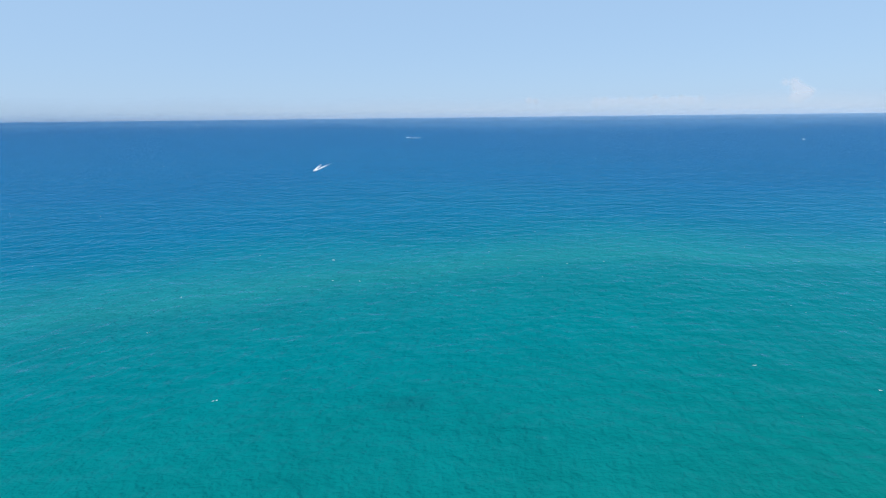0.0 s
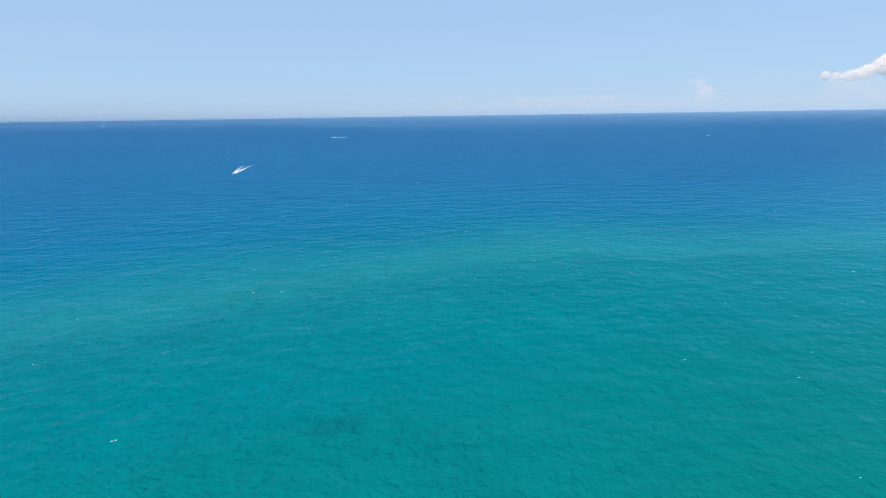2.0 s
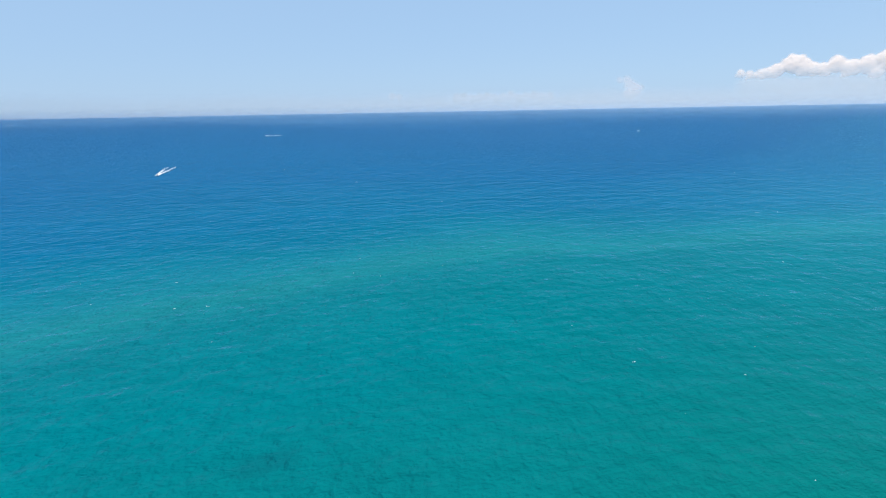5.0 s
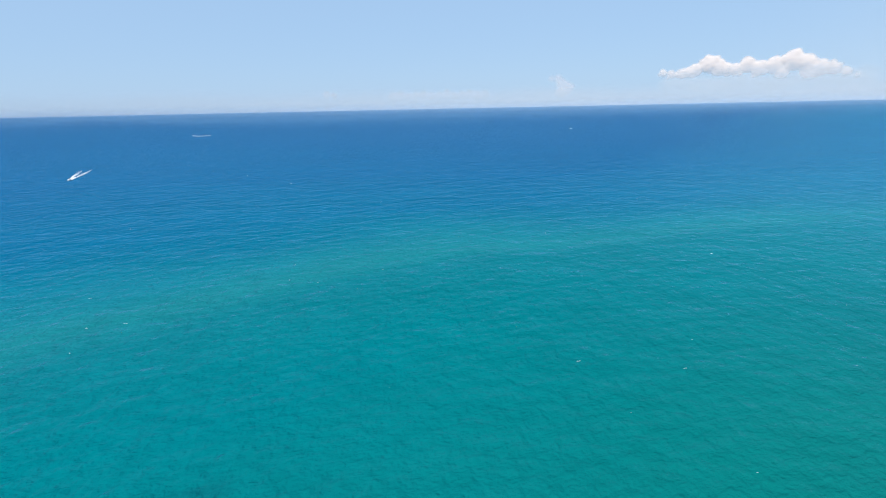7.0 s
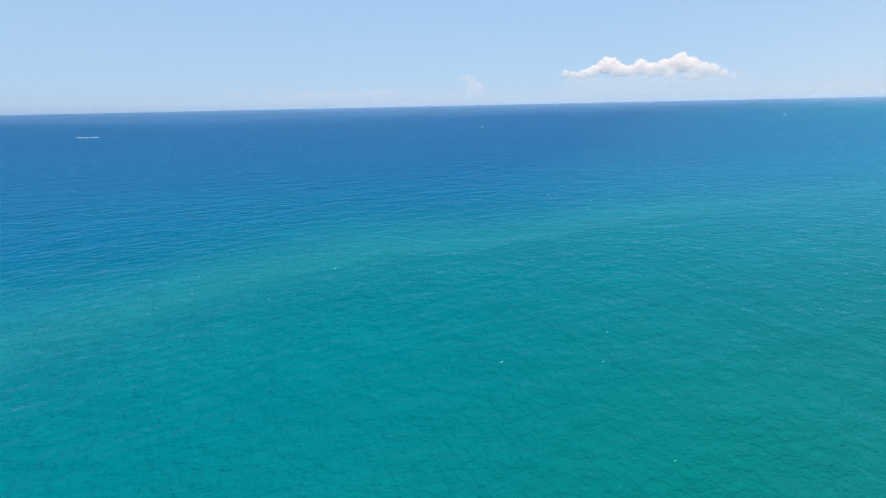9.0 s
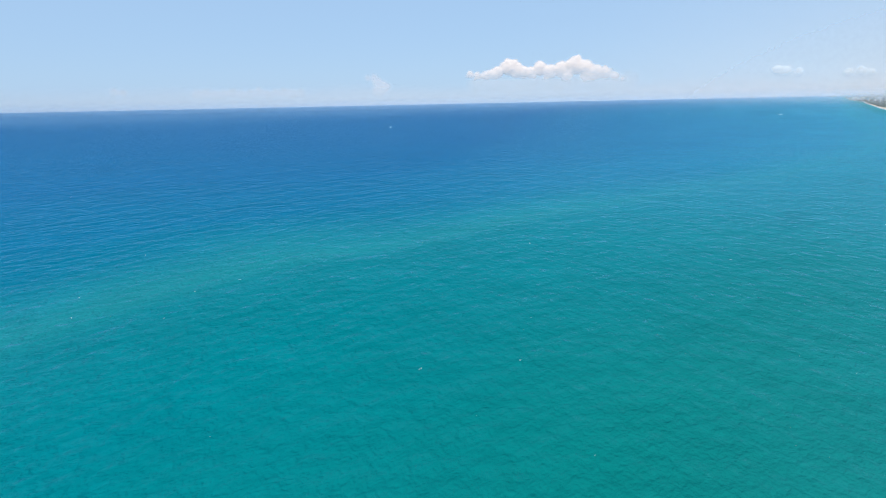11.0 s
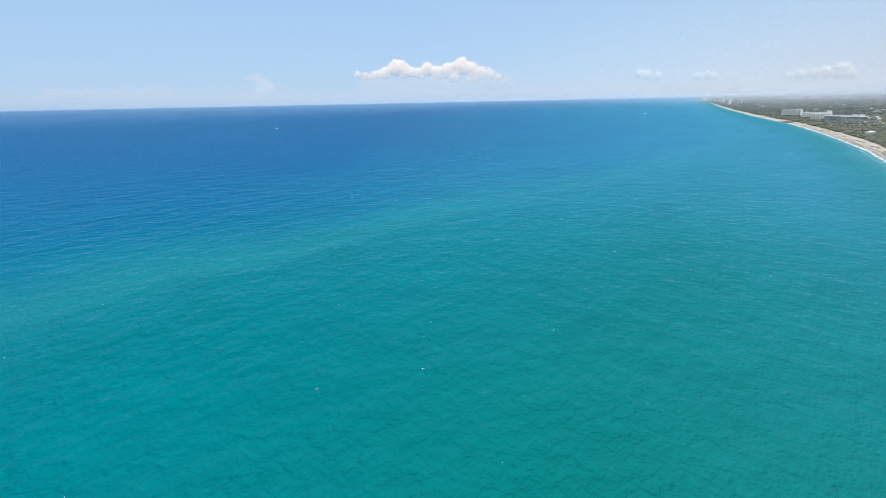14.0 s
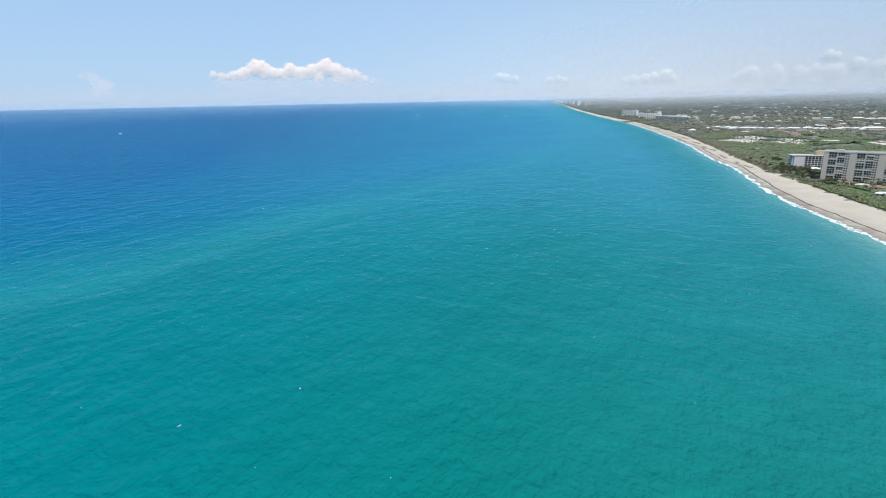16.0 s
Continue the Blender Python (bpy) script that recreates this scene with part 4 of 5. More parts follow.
# ================= the resort down the coast =================
def resort_block(x, y, heading, L, D, N, face, label, tower=None):
    m = place(x, y, heading, 0.6)
    top = thing("resort_block", label, "hotel", m, "resort blocks down the coast")
    H = N * 3.4
    part("wall", box(L, D, H, 0, (L / 2, D / 2, 0)), face, top)
    part("roof", box(L + 1.6, D + 1.6, 0.7, 0, (L / 2, D / 2, H + 0.003)), WHITE, top)
    if tower:
        part("stair_tower", box(tower[1], D * 0.8, tower[2], 0, (tower[0], D / 2, 0.3)), WHITE, top)
        part("stair_tower_roof", box(tower[1] + 1.5, D * 0.8 + 1.5, 0.6, 0, (tower[0], D / 2, tower[2] + 0.303)), SLAB, top)
    band = box_mesh("window_band", GLASS, 4.2, 0.3, 1.0)
    ledge = box_mesh("balcony_ledge", WHITE, L, 0.9, 0.6)
    for f in range(N):
        link_mesh("balcony_ledge", ledge, top, pose(L / 2, -0.45, f * 3.4 + 0.3))
        for c in range(int(L // 9)):
            link_mesh("window_band", band, top, pose(5 + c * 9.0, -0.1, f * 3.4 + 1.2))
    return top


resort_block(2622, 2310, 160, 90, 34, 9, WHITE, "white nine-storey resort building down the coast", (76, 16, 34))
resort_block(2400, 2012, 143, 110, 34, 7, WHITE, "white resort wing with pale balconies", (20, 16, 27))
resort_block(2290, 1880, 143, 80, 34, 7, WHITE, "white resort wing with balconies", (68, 18, 36))
resort_block(2190, 1738, 146, 118, 34, 6, TEAL, "blue-grey resort wing facing the beach", (100, 16, 25))
resort_block(2105, 1610, 148, 85, 34, 6, TEAL, "long low blue-grey resort wing", (66, 18, 28))


# ================= far towers =================
def build_towers():
    g = np.random.default_rng(44)

    def tower(m, w, d, n, mat, label):
        top = thing("far_tower", label, "tower block", m, "towers along the far shore")
        part("wall", box(w, d, n * 3.2, 0), mat, top)
        part("roof", box(w * 0.5, d * 0.5, 5, 0, (0, 0, n * 3.2 + 0.003)), SLAB, top)
        b = box_mesh("window_band", GLASS, w * 0.86, d + 0.6, 1.5)
        for f in range(1, n, 2):
            link_mesh("window_band", b, top, pose(0, 0, f * 3.2 + 0.8))
        return top
    kinds = [tower(place(6700, 6480, 60), 46, 26, 26, TAN_PALE, "hazy tan tower block on the far shore"),
             tower(place(6480, 6490, 20), 40, 26, 22, WHITE, "hazy white tower block on the far shore")]
    for s, n, sc in [(10300, -420, 0.6), (9800, -700, 0.5), (11600, -260, 0.7), (12600, -150, 1.0), (13300, -60, 1.3), (13900, -160, 1.5), (14600, 40, 1.2), (15200, 60, 1.7), (15800, 90, 1.5), (16300, 20, 1.9), (16900, 180, 1.6), (17400, 120, 1.9), (17900, 230, 1.5), (18600, 200, 1.9), (19300, 260, 1.6), (20100, 180, 2.0), (15000, -420, 1.3), (17000, -500, 1.6), (12900, -600, 0.8), (9200, -330, 0.7), (9900, -260, 0.9), (10800, -300, 1.0), (11200, -180, 1.1), (12100, -330, 1.2), (13600, -320, 1.4), (14300, -260, 1.6), (16000, -250, 1.7)]:
        x, y = to_xy(s, n)
        copy_thing(kinds[1 if g.random() < 0.8 else 0], place(x, y, g.uniform(0, 180), 0, sc * 1.05))
    for i in range(22):
        hd = float(g.choice([49.6, 50.0, 50.4, 50.9, 51.4, 51.9, 53.6])) + g.normal(0, 0.2)
        x, y = polar(hd, g.uniform(15000, 21000))
        copy_thing(kinds[1], place(x, y, g.uniform(0, 180), 0, g.uniform(1.2, 2.1)))
    for hd, r, sc in ((60.2, 12000, 0.7), (61.0, 9000, 0.5), (66.5, 15000, 1.0), (70.2, 16000, 1.1), (58.4, 14000, 0.8)):
        x, y = polar(hd, r)
        copy_thing(kinds[1], place(x, y, 30, 0, sc))


build_towers()


# ================= park: pale lots, lawn, roads =================
def patch(name, corners, mat, label, category, lift=0.25, steps=14, rag=2.0, seed=1):
    """A ground patch laid over four corner places, with an uneven edge and a small drop at its rim."""
    u, v = np.meshgrid(np.linspace(0, 1, steps), np.linspace(0, 1, steps), indexing="ij")
    c = np.array(corners, dtype=float)
    p = (c[0] * ((1 - u) * (1 - v))[..., None] + c[1] * (u * (1 - v))[..., None] + c[2] * (u * v)[..., None] + c[3] * ((1 - u) * v)[..., None])
    x, y = p[..., 0] + rag * fold_noise(p[..., 0], p[..., 1], 30, seed), p[..., 1] + rag * fold_noise(p[..., 1], p[..., 0], 27, seed + 1)
    rim = (u == 0) | (u == 1) | (v == 0) | (v == 1)
    z = ground_z(x, y) + 0.5 + np.where(rim, -1.2, lift)
    px, py, pz, _ = drawn_in(x, y, z)
    me = mesh_from(name, np.stack([px, py, pz], -1).reshape(-1, 3), grid_faces(steps, steps), mat, False)
    if me.polygons[steps * 3].normal.z < 0:
        me.flip_normals()
    return tagged(new(name, me), label, category, kind="structure")


LOTS = [((1262, 850), (1236, 760), (1300, 750), (1345, 846)), ((1292, 742), (1250, 664), (1300, 652), (1352, 738)), ((1375, 880), (1345, 800), (1400, 786), (1460, 880)), ((1405, 600), (1330, 520), (1430, 500), (1490, 590)), ((1375, 770), (1345, 705), (1385, 695), (1425, 765))]
for i, q in enumerate(LOTS):
    patch("pavement", q, ASPHALT, "pale sandy parking lot with palms", "parking lot", seed=i + 3)
patch("lawn", ((640, 272), (700, 352), (712, 352), (660, 268)), TURF, "bright green lawn before the apartment block", "lawn", 0.2, 16, 1.0, 30)
patch("lawn", ((1440, 640), (1330, 560), (1360, 540), (1480, 620)), TURF, "green playing field in the park", "lawn", 0.2, 16, 4.0, 31)
patch("lawn", ((1500, 790), (1440, 690), (1475, 680), (1545, 780)), TURF, "green park lawn beside the houses", "lawn", 0.2, 16, 4.0, 33)
for i, ((s0, n0), (s1, n1)) in enumerate((((700, -420), (2300, -500)), ((700, -640), (2200, -640)), ((1640, -420), (1690, -1100)))):
    a, b = to_xy(s0, n0), to_xy(s1, n1)
    dx, dy = b[0] - a[0], b[1] - a[1]
    k = 5.0 / math.hypot(dx, dy)
    q = ((a[0] - dy * k, a[1] + dx * k), (b[0] - dy * k, b[1] + dx * k), (b[0] + dy * k, b[1] - dx * k), (a[0] + dy * k, a[1] - dx * k))
    patch("road", q, ROAD, "grey asphalt road behind the dunes", "road", 0.3, 24, 0.6, 50 + i)


# ================= growth =================
def in_quad(x, y, q, margin=1.0):
    ok = np.ones(np.shape(x), bool)
    sgn = 0
    for (ax, ay), (bx, by) in zip(q, q[1:] + q[:1]):
        c = (bx - ax) * (y - ay) - (by - ay) * (x - ax)
        sgn = sgn or (1 if (np.mean([p[0] for p in q]) - ax) * -(by - ay) + (np.mean([p[1] for p in q]) - ay) * (bx - ax) > 0 else -1)
        ok &= c * sgn > -margin * math.hypot(bx - ax, by - ay)
    return ok


CLEAR = list(LOTS) + [((640, 272), (700, 352), (712, 352), (660, 268)), ((738, 398), (772, 262), (800, 262), (768, 402)), ((812, 470), (858, 418), (874, 430), (830, 484)), ((1440, 640), (1330, 560), (1360, 540), (1480, 620)), ((1500, 790), (1440, 690), (1475, 680), (1545, 780)), ((812, 436), (824, 424), (830, 430), (818, 442)), (polar(57.2, 1985), polar(64, 1980), polar(64, 2050), polar(57.2, 2050)), (polar(64, 1980), polar(71, 1985), polar(71, 2050), polar(64, 2050))]
ROOFS = np.array([[o.matrix_basis.translation.x, o.matrix_basis.translation.y] for o in bpy.data.objects if o.parent is None and o.name.split(".")[0] in ("house", "terrace", "building", "pavilion")])


def free(x, y, margin=13.0, lead=1.0):
    d, w = inland_of(x, y)
    ok = d > w + lead
    for q in CLEAR:
        ok &= ~in_quad(x, y, tuple(q), 16.0 if q in LOTS else 1.0)
    px, py, _, k = drawn_in(x, y, 0 * x)
    for rx, ry in ROOFS:
        ok &= (px - rx) ** 2 + (py - ry) ** 2 > (margin * k) ** 2
    return ok


def growth():
    g = np.random.default_rng(61)
    # dune scrub, sea-grape and park thickets
    s = g.uniform(420, 1750, 30000)
    d = g.uniform(0, 1, 30000) ** 1.3 * 420
    x, y = to_xy(s, np.interp(s, *SHORE) - np.interp(s, *GROWTH) - 2 - d + 4.5 * fold_noise(s, d * 0.2, 38, 7) + 2.2 * fold_noise(s, d * 0.2, 13, 8))
    ok = free(x, y, 9, -9.0) & ((d < 160) | (fold_noise(x, y, 130, 71) > -0.35))
    x, y, d = x[ok], y[ok], d[ok]
    size = np.interp(d, [0, 12, 60, 200], [0.9, 1.6, 2.4, 2.9]) * g.uniform(0.6, 1.45, len(x))
    tall = np.interp(d, [0, 20, 100, 300], [0.2, 0.6, 1.6, 2.4]) * (1 + 0.8 * fold_noise(x, y, 55, 72))
    z = ground_z(x, y) + np.maximum(tall, 0.1)
    dry = d + 16 * fold_noise(x, y, 60, 77) + g.normal(0, 6, len(x)) < 16
    for w, mat, label in ((dry, DRY, "brownish dry sea oats and scrub along the dune edge"), (~dry, SCRUB, "dense green sea-grape and palmetto scrub on the dunes")):
        lumps(np.stack([x, y, z], -1)[w], size[w], 3, mat, "dune_scrub", label, "scrub", 0, 0.7)
    # clipped bright hedge between the sand and the lawn
    s = g.uniform(560, 752, 1500)
    d = g.uniform(1, 17, 1500)
    x, y = to_xy(s, np.interp(s, *SHORE) - np.interp(s, *GROWTH) - d)
    ok = free(x, y, 7)
    x, y = x[ok], y[ok]
    lumps(np.stack([x, y, ground_z(x, y) + 0.8], -1), g.uniform(0.9, 2.0, len(x)), 13, HEDGE, "dune_hedge", "bright green sea-grape hedge above the sand", "hedge", 0, 0.75)
    # woods and gardens out to the skyline, evenly thick to the eye
    drop = g.uniform(EYE_Z / 60000, EYE_Z / 1150, 46000)
    r = EYE_Z / drop
    hd = g.uniform(41, 77, len(r))
    x, y = EYE_X + r * np.sin(np.radians(hd)), EYE_Y + r * np.cos(np.radians(hd))
    d, w = inland_of(x, y)
    ok = free(x, y, 8.5) & ((r > 1500) | (d > 330)) & ((fold_noise(x, y, 260, 73) > -0.55) | (r > 3500))
    x, y, r = x[ok], y[ok], r[ok]
    size = np.clip(r * 0.0017, 2.8, 40) * g.uniform(0.6, 1.5, len(r))
    z = ground_z(x, y) + np.clip(1.2 + 1.4 * fold_noise(x, y, 300, 74), 0.3, 4)
    px, py, pz, k = drawn_in(x, y, z)
    squash = np.clip(3.6 / size, 0.07, 0.75)[:, None]
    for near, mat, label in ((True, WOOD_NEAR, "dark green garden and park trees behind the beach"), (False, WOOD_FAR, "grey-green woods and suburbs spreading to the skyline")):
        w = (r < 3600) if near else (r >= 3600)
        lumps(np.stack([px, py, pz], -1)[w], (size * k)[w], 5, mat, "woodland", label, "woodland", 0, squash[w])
    # far roofs between the trees
    drop = g.uniform(EYE_Z / 25000, EYE_Z / 3000, 420)
    r = EYE_Z / drop
    hd = g.uniform(44, 76, len(r))
    x, y = EYE_X + r * np.sin(np.radians(hd)), EYE_Y + r * np.cos(np.radians(hd))
    ok = (inland_of(x, y)[0] > 260) & (fold_noise(x, y, 1500, 75) > -0.1)
    verts, faces = [], []
    for a, b, q in zip(x[ok], y[ok], r[ok]):
        px, py, pz, k = (float(v) for v in drawn_in(a, b, np.float64(9.5)))
        w, e = g.lognormal(1.75, 0.5) * k * (q / 2600) ** 0.7, g.uniform(4, 7) * k * (q / 2600) ** 0.6
        t = g.uniform(0, 3.14)
        n0 = len(verts)
        for h, sc in ((-8 * k, 1.0), (0, 1.0), (2.2 * k, 0.45)):
            for sx, sy in ((-1, -1), (1, -1), (1, 1), (-1, 1)):
                verts.append((px + sc * (sx * w * math.cos(t) - sy * e * math.sin(t)), py + sc * (sx * w * math.sin(t) + sy * e * math.cos(t)), pz + h))
        for lv in (0, 4):
            faces += [(n0 + lv + i, n0 + lv + (i + 1) % 4, n0 + lv + 4 + (i + 1) % 4, n0 + lv + 4 + i) for i in range(4)]
        faces.append((n0 + 8, n0 + 9, n0 + 10, n0 + 11))
    tagged(new("far_roofs", mesh_from("far_roofs", verts, faces, FAR_ROOF, False)), "pale roofs scattered among far woods", "houses", kind="stuff")


def lot_planting():
    """Clipped shrubs in broken strips across the parking lots."""
    g = np.random.default_rng(35)
    for q in LOTS:
        c, pts = np.array(q, float), []
        for v in (0.0, 0.36, 0.7):
            for u in np.arange(0.02, 0.99, 0.028):
                if g.random() < 0.34:
                    a, b = u + g.normal(0, 0.008), v + g.normal(0, 0.02)
                    pts.append(c[0] * (1 - a) * (1 - b) + c[1] * a * (1 - b) + c[2] * a * b + c[3] * (1 - a) * b)
        p = np.array(pts)
        lumps(np.stack([p[:, 0], p[:, 1], ground_z(p[:, 0], p[:, 1]) + 1.3], -1), g.uniform(0.8, 1.7, len(p)), 36, SCRUB, "lot_shrubs", "broken rows of shrubs between parking bays", "shrubs", 0, 0.85)


FAR_ROOF = material("pale_roofs", (0.33, 0.32, 0.305), 0.85, 0.1, 2, 20, 0.0, random_by="island", spread=0.65, hue=0.0)
growth()
lot_planting()


# ================= trees =================
def broad_tree(m, seed, h=9.0):
    g = random.Random(seed)
    top = thing("tree", "dense dark green broadleaf tree", "tree", m, "trees round the blocks")
    bm = bmesh.new()
    bmesh.ops.create_cone(bm, segments=7, radius1=0.34, radius2=0.16, depth=h * 0.55, cap_ends=True, matrix=Matrix.Translation((0, 0, h * 0.275 - 0.2)))
    part("trunk", bm, BARK, top)
    tips = []
    for i in range(6):
        a, t = i * 1.05 + g.uniform(-0.3, 0.3), g.uniform(0.5, 0.9)
        p0, p1 = Vector((0, 0, h * g.uniform(0.3, 0.5))), Vector((math.cos(a) * h * 0.3 * t, math.sin(a) * h * 0.3 * t, h * g.uniform(0.55, 0.8)))
        bm = bmesh.new()
        mid = (p0 + p1) / 2
        bmesh.ops.create_cone(bm, segments=5, radius1=0.13, radius2=0.05, depth=(p1 - p0).length, matrix=Matrix.Translation(mid) @ (p1 - p0).to_track_quat("Z", "Y").to_matrix().to_4x4())
        part("limb", bm, BARK, top)
        tips.append(p1)
    verts, faces = [], []
    for i in range(620):
        c = g.choice(tips)
        o = Vector((g.gauss(0, 1), g.gauss(0, 1), g.gauss(0, 0.62)))
        o = o.normalized() * (h * 0.21 * g.uniform(0.55, 1.1))
        p = c + o
        q = Euler((g.uniform(0, 6.3), g.uniform(0, 6.3), g.uniform(0, 6.3))).to_matrix()
        sz, b = g.uniform(0.35, 0.75), len(verts)
        for v in ((-1, -0.6, 0), (1, -0.5, 0.1), (0.8, 0.7, -0.1), (-0.7, 0.6, 0.25), (0, 0, 0.55)):
            verts.append(p + q @ Vector(v) * sz)
        faces += [(b, b + 1, b + 4), (b + 1, b + 2, b + 4), (b + 2, b + 3, b + 4), (b + 3, b, b + 4)]
    link_mesh("crown", mesh_from("crown", [tuple(v) for v in verts], faces, LEAF), top)
    return top


def palm_tree(m, seed, h=8.0):
    g = random.Random(seed)
    top = thing("palm_tree", "slender palm tree with drooping fronds", "palm tree", m, "palms in the park")
    bm = bmesh.new()
    last = None
    for i in range(7):
        t = i / 6
        ring = [bm.verts.new((0.5 * t * t + (0.2 - 0.08 * t) * math.cos(a * 1.047), (0.2 - 0.08 * t) * math.sin(a * 1.047), h * t - 0.2 * (1 - t))) for a in range(6)]
        if last:
            for j in range(6):
                bm.faces.new((last[j], last[(j + 1) % 6], ring[(j + 1) % 6], ring[j]))
        last = ring
    part("trunk", bm, BARK, top)
    for i in range(14):
        a, rise = i * 0.449 * 2.0 + g.uniform(-0.2, 0.2), g.uniform(-0.1, 1.1)
        bm = bmesh.new()
        prev = None
        for j in range(6):
            t = j / 5
            rad, z = 2.7 * t, rise * 1.6 * t - 2.2 * t * t
            w = 0.55 * math.sin(math.pi * min(0.15 + t * 0.85, 0.98))
            row = [bm.verts.new((0.5 + rad * math.cos(a) - s * w * math.sin(a), rad * math.sin(a) + s * w * math.cos(a), h + z - abs(s) * 0.25)) for s in (-1, 0, 1)]
            if prev:
                for q in (0, 1):
                    bm.faces.new((prev[q], prev[q + 1], row[q + 1], row[q]))
            prev = row
        part("frond", bm, PALM, top)
    return top


def build_trees():
    g = np.random.default_rng(91)
    kinds = [broad_tree(place(798, 452, 10, 0.1), 1, 9.0), broad_tree(place(776, 440, 60, 0.1), 2, 8.0), broad_tree(place(788, 428, 90, 0.1), 3, 10.0)]
    for x, y, sc in ((806, 462, 0.9), (800, 470, 0.8), (812, 452, 1.0), (803, 446, 0.95), (796, 440, 0.9), (812, 444, 0.85), (806, 432, 1.0), (798, 428, 0.85), (790, 416, 0.9), (782, 410, 0.95), (774, 404, 0.85), (764, 408, 0.8), (756, 402, 0.8), (786, 448, 0.8), (792, 460, 0.75), (770, 428, 0.7), (735, 376, 0.75), (741, 360, 0.6), (745, 345, 0.7), (748, 328, 0.65), (752, 312, 0.7)):
        copy_thing(kinds[int(x + y) % 3], place(x, y, (x * 7) % 360, 0.15, sc))
    made = 0
    while made < 85:
        s, d = g.uniform(560, 1050), g.uniform(4, 150)
        if g.random() < 0.35:
            s, d = g.uniform(740, 960), g.uniform(10, 70)
        x, y = to_xy(s, float(np.interp(s, *SHORE) - np.interp(s, *GROWTH)) - d)
        if not free(np.array([x]), np.array([y]), 8)[0]:
            continue
        made += 1
        copy_thing(kinds[made % 3], place(x, y, g.uniform(0, 360), 0.15, g.uniform(0.5, 0.95) * (0.75 if d < 25 else 1)))
    palms = [palm_tree(place(1262, 800, 0, 0.1), 5, 8.5), palm_tree(place(1270, 770, 40, 0.1), 6, 7.0)]
    for i in range(95):
        if i < 62:
            q = LOTS[i % 4]
            u, v = g.uniform(0.03, 0.97), g.choice([-0.04, 0.36, 0.7, 1.04]) + g.normal(0, 0.03)
            c = np.array(q, float)
            x, y = c[0] * (1 - u) * (1 - v) + c[1] * u * (1 - v) + c[2] * u * v + c[3] * (1 - u) * v
        else:
            s, d = g.uniform(600, 900), g.uniform(14, 75)
            x, y = to_xy(s, float(np.interp(s, *SHORE) - np.interp(s, *GROWTH)) - d)
            if not free(np.array([x]), np.array([y]), 8)[0]:
                continue
        copy_thing(palms[i % 2], place(float(x), float(y), g.uniform(0, 360), 0.1, g.uniform(0.75, 1.2)))


build_trees()


# ================= boats =================
def motor_boat(m, label, L=12.0, cabin=True, trim=None):
    top = thing("motor_boat", label, "boat", m)
    bm = bmesh.new()
    prev = None
    for i in range(9):
        t = i / 8
        w = L * 0.155 * (1 - max(0, (t - 0.45) / 0.55) ** 2.2) + 0.02
        sheer = 1.1 + 0.75 * t * t
        x = (t - 0.5) * L
        row = [bm.verts.new(p) for p in ((x, -w, sheer), (x, -w * 0.86, 0.15), (x, 0, -0.35 + 0.5 * t ** 4), (x, w * 0.86, 0.15), (x, w, sheer))]
        if prev:
            for q in range(4):
                bm.faces.new((prev[q], prev[q + 1], row[q + 1], row[q]))
        else:
            bm.faces.new(row[::-1])
        prev = row
    part("hull", bm, GEL, top)
    bm = bmesh.new()
    prev = None
    for i in range(9):
        t = i / 8
        w = (L * 0.155 * (1 - max(0, (t - 0.45) / 0.55) ** 2.2) + 0.02) * 0.97
        row = [bm.verts.new(((t - 0.5) * L, s * w, 0.98 + 0.75 * t * t)) for s in (-1, 1)]
        if prev:
            bm.faces.new((prev[0], prev[1], row[1], row[0]))
        prev = row
    part("deck", bm, GEL, top)
    if cabin:
        cabin = part("cabin", box(L * 0.3, L * 0.2, 1.5, 0.25, (L * 0.08, 0, 1.0)), GEL, top)
        part("windscreen", box(L * 0.22, L * 0.206, 0.5, 0.05, (L * 0.1, 0, 1.7)), GLASS, cabin)
        hardtop = part("hardtop", box(L * 0.26, L * 0.2, 0.14, 0.04, (-L * 0.06, 0, 3.1)), trim or DARKBLUE, top)
        for x in (-0.16, 0.05):
            for y in (-0.09, 0.09):
                part("hardtop_post", box(0.08, 0.08, 2.2, 0, (L * x, L * y, 0.95)), STEEL, hardtop)
        part("cockpit", box(L * 0.24, L * 0.22, 0.3, 0.05, (-L * 0.3, 0, 1.02)), trim or DARKBLUE, top)
        for y in (-0.4, 0.4):
            part("outboard_motor", box(0.7, 0.5, 1.6, 0.12, (-L * 0.5 - 0.3, y, 0.1)), DARKBLUE, top)
    return top


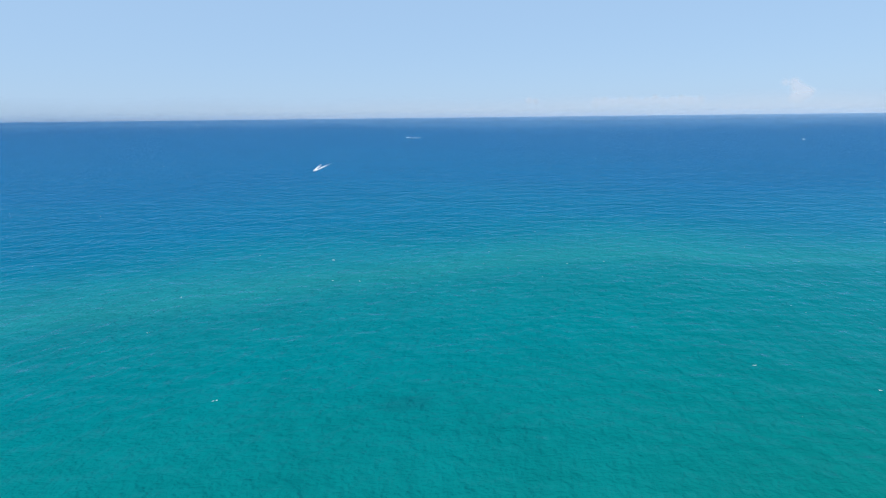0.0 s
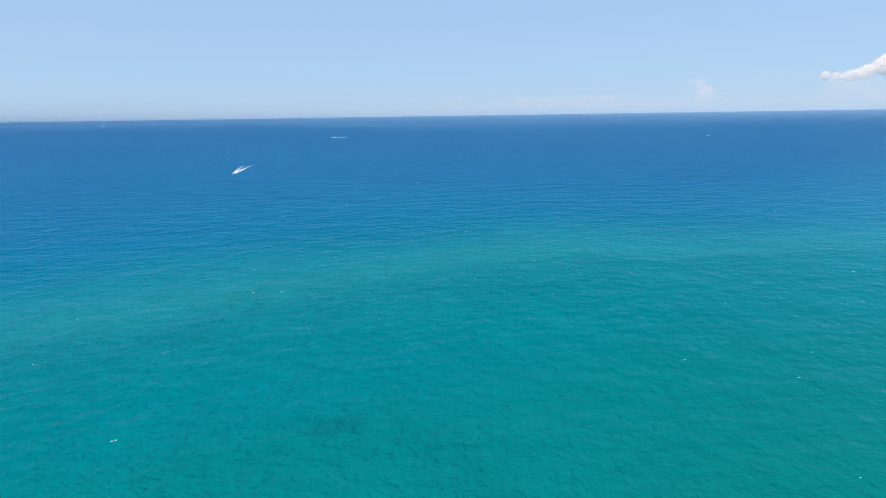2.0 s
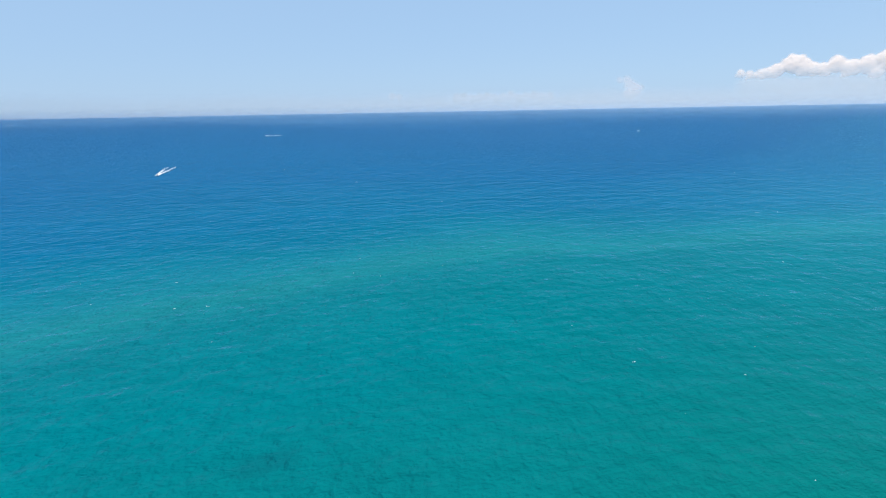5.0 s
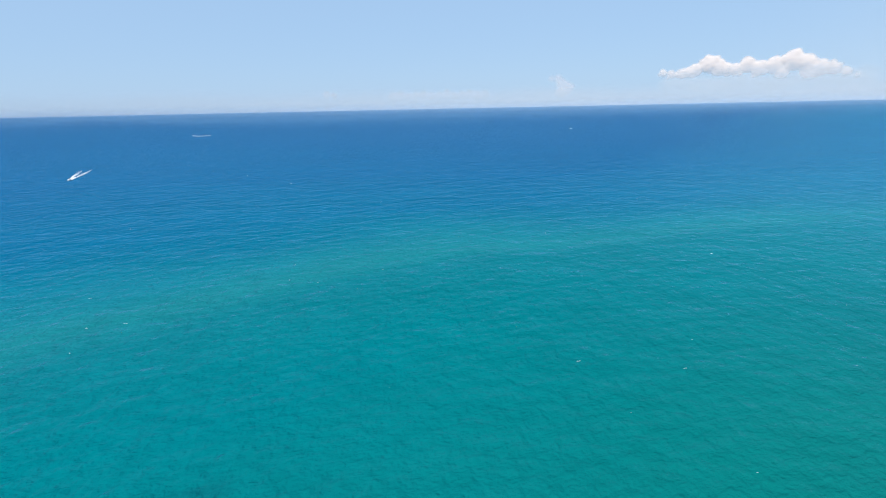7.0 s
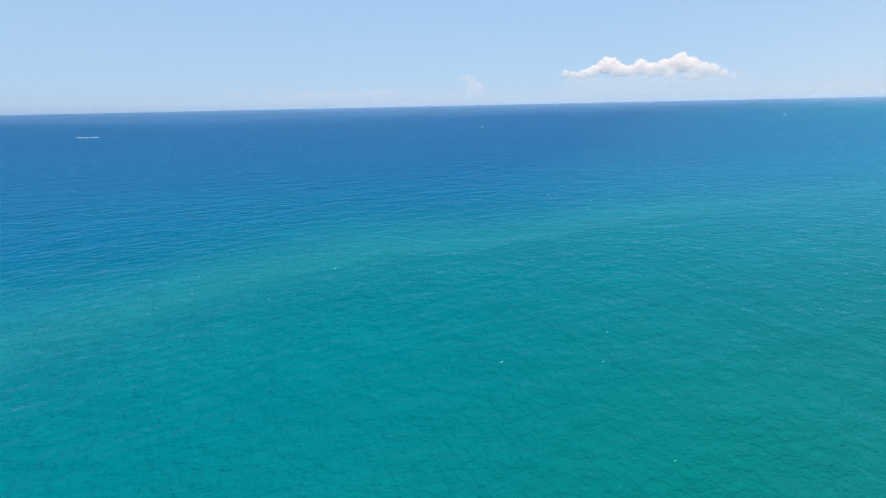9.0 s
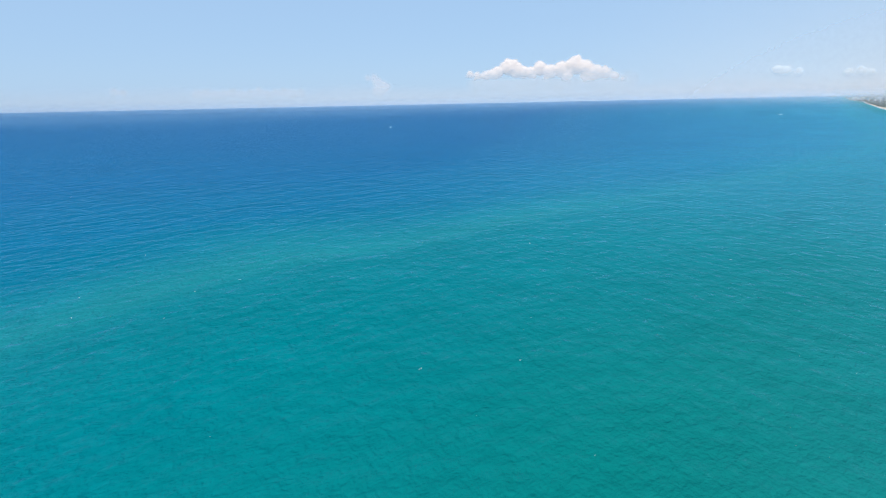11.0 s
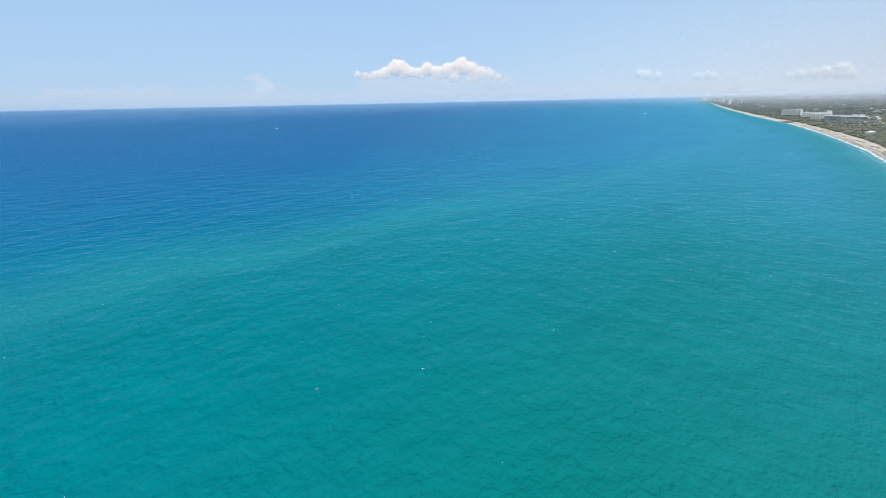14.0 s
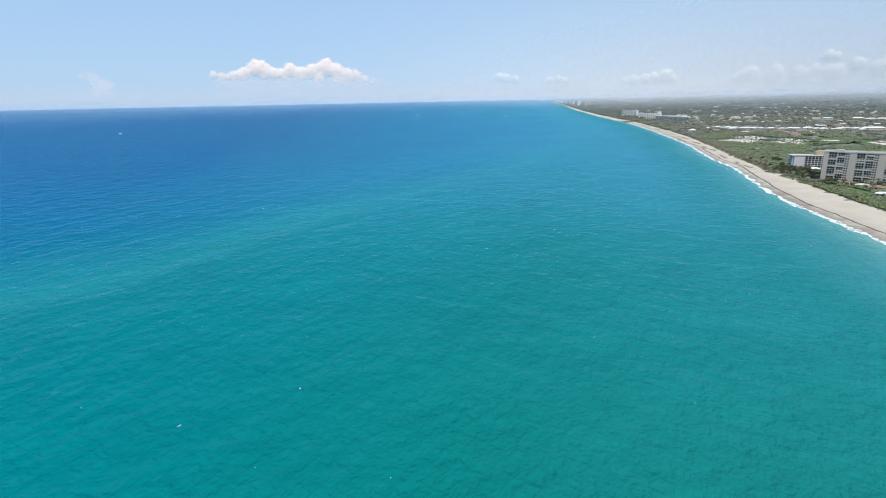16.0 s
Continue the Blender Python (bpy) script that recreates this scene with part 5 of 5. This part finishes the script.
def wake(bx, by, heading, length, spread, seed, label, width=3.0):
    """Churned foam astern: a bright core and two spreading arms, thinning out aft."""
    g = random.Random(seed)
    verts, faces = [], []
    a = radians(heading)
    fx, fy = math.sin(a), math.cos(a)

    def fleck(along, side, sx, sy):
        x, y = bx - fx * along - fy * side, by - fy * along + fx * side
        px, py, pz, k = (float(q) for q in drawn_in(np.float64(x), np.float64(y), np.float64(0.38)))
        b = len(verts)
        for i in range(8):
            w, q = 2 * math.pi * i / 8, g.uniform(0.6, 1.25)
            ex, ey = sx * q * math.cos(w), sy * q * math.sin(w)
            verts.append((px + k * (-fx * ex - fy * ey), py + k * (-fy * ex + fx * ey), pz - 0.1 * k))
        verts.append((px, py, pz + 0.9 * k * min(sy, 1.5)))
        faces.extend((b + i, b + (i + 1) % 8, b + 8) for i in range(8))
    for i in range(170):
        t = g.random() ** 1.5
        fleck(t * length * 0.22 + 4, g.gauss(0, 0.6) * width * (0.5 + t), g.uniform(1.6, 4.2) * (1 - 0.5 * t), g.uniform(0.5, 1.2) * (1 - 0.5 * t))
    for side in (-1, 1):
        for i in range(260):
            t = g.random() ** 1.5
            fleck(t * length + 1, side * (1.6 + t * spread) + g.gauss(0, 0.7 + 1.8 * t), g.uniform(1.6, 4.0) * (1.05 - 0.75 * t), g.uniform(0.4, 1.0) * (1.05 - 0.7 * t))
    tagged(new("wake", mesh_from("wake", verts, faces, FOAM, True)), label, "wake", kind="stuff")


def afloat(x, y, heading, sc=1.0):
    px, py, pz, k = (float(q) for q in drawn_in(np.float64(x), np.float64(y), np.float64(0.1 if math.hypot(x, y) < 2600 else 2.2)))
    return pose(px, py, pz, 0, 0, 90 - heading) @ Matrix.Scale(k * sc, 4)


motor_boat(afloat(-873, 808, 142), "white motor boat speeding shoreward with foaming wake", 14)
wake(-873, 808, 142, 185, 8, 1, "white foaming wake astern of the motor boat", 2.2)
motor_boat(afloat(-1850, 2425, 235), "white motor boat under way far offshore", 20, trim=GEL)
wake(-1850, 2425, 235, 78, 7, 2, "thin white wake of the distant motor boat", 3.0)
motor_boat(afloat(14, 2790, 250), "small white boat lying far offshore", 13, trim=GEL)
motor_boat(afloat(2115, 3945, 300), "small white boat far down the coast", 18, trim=GEL)
motor_boat(afloat(2510, 3285, 290), "white boat off the distant beach", 21, trim=GEL)
motor_boat(afloat(-10700, 6600, 250), "white boat near the horizon", 69, trim=GEL)
wake(-10700, 6600, 250, 330, 16, 3, "pale wake streak near the horizon", 8)
motor_boat(afloat(-11200, 10350, 120), "white boat hull near the horizon", 80, trim=GEL)
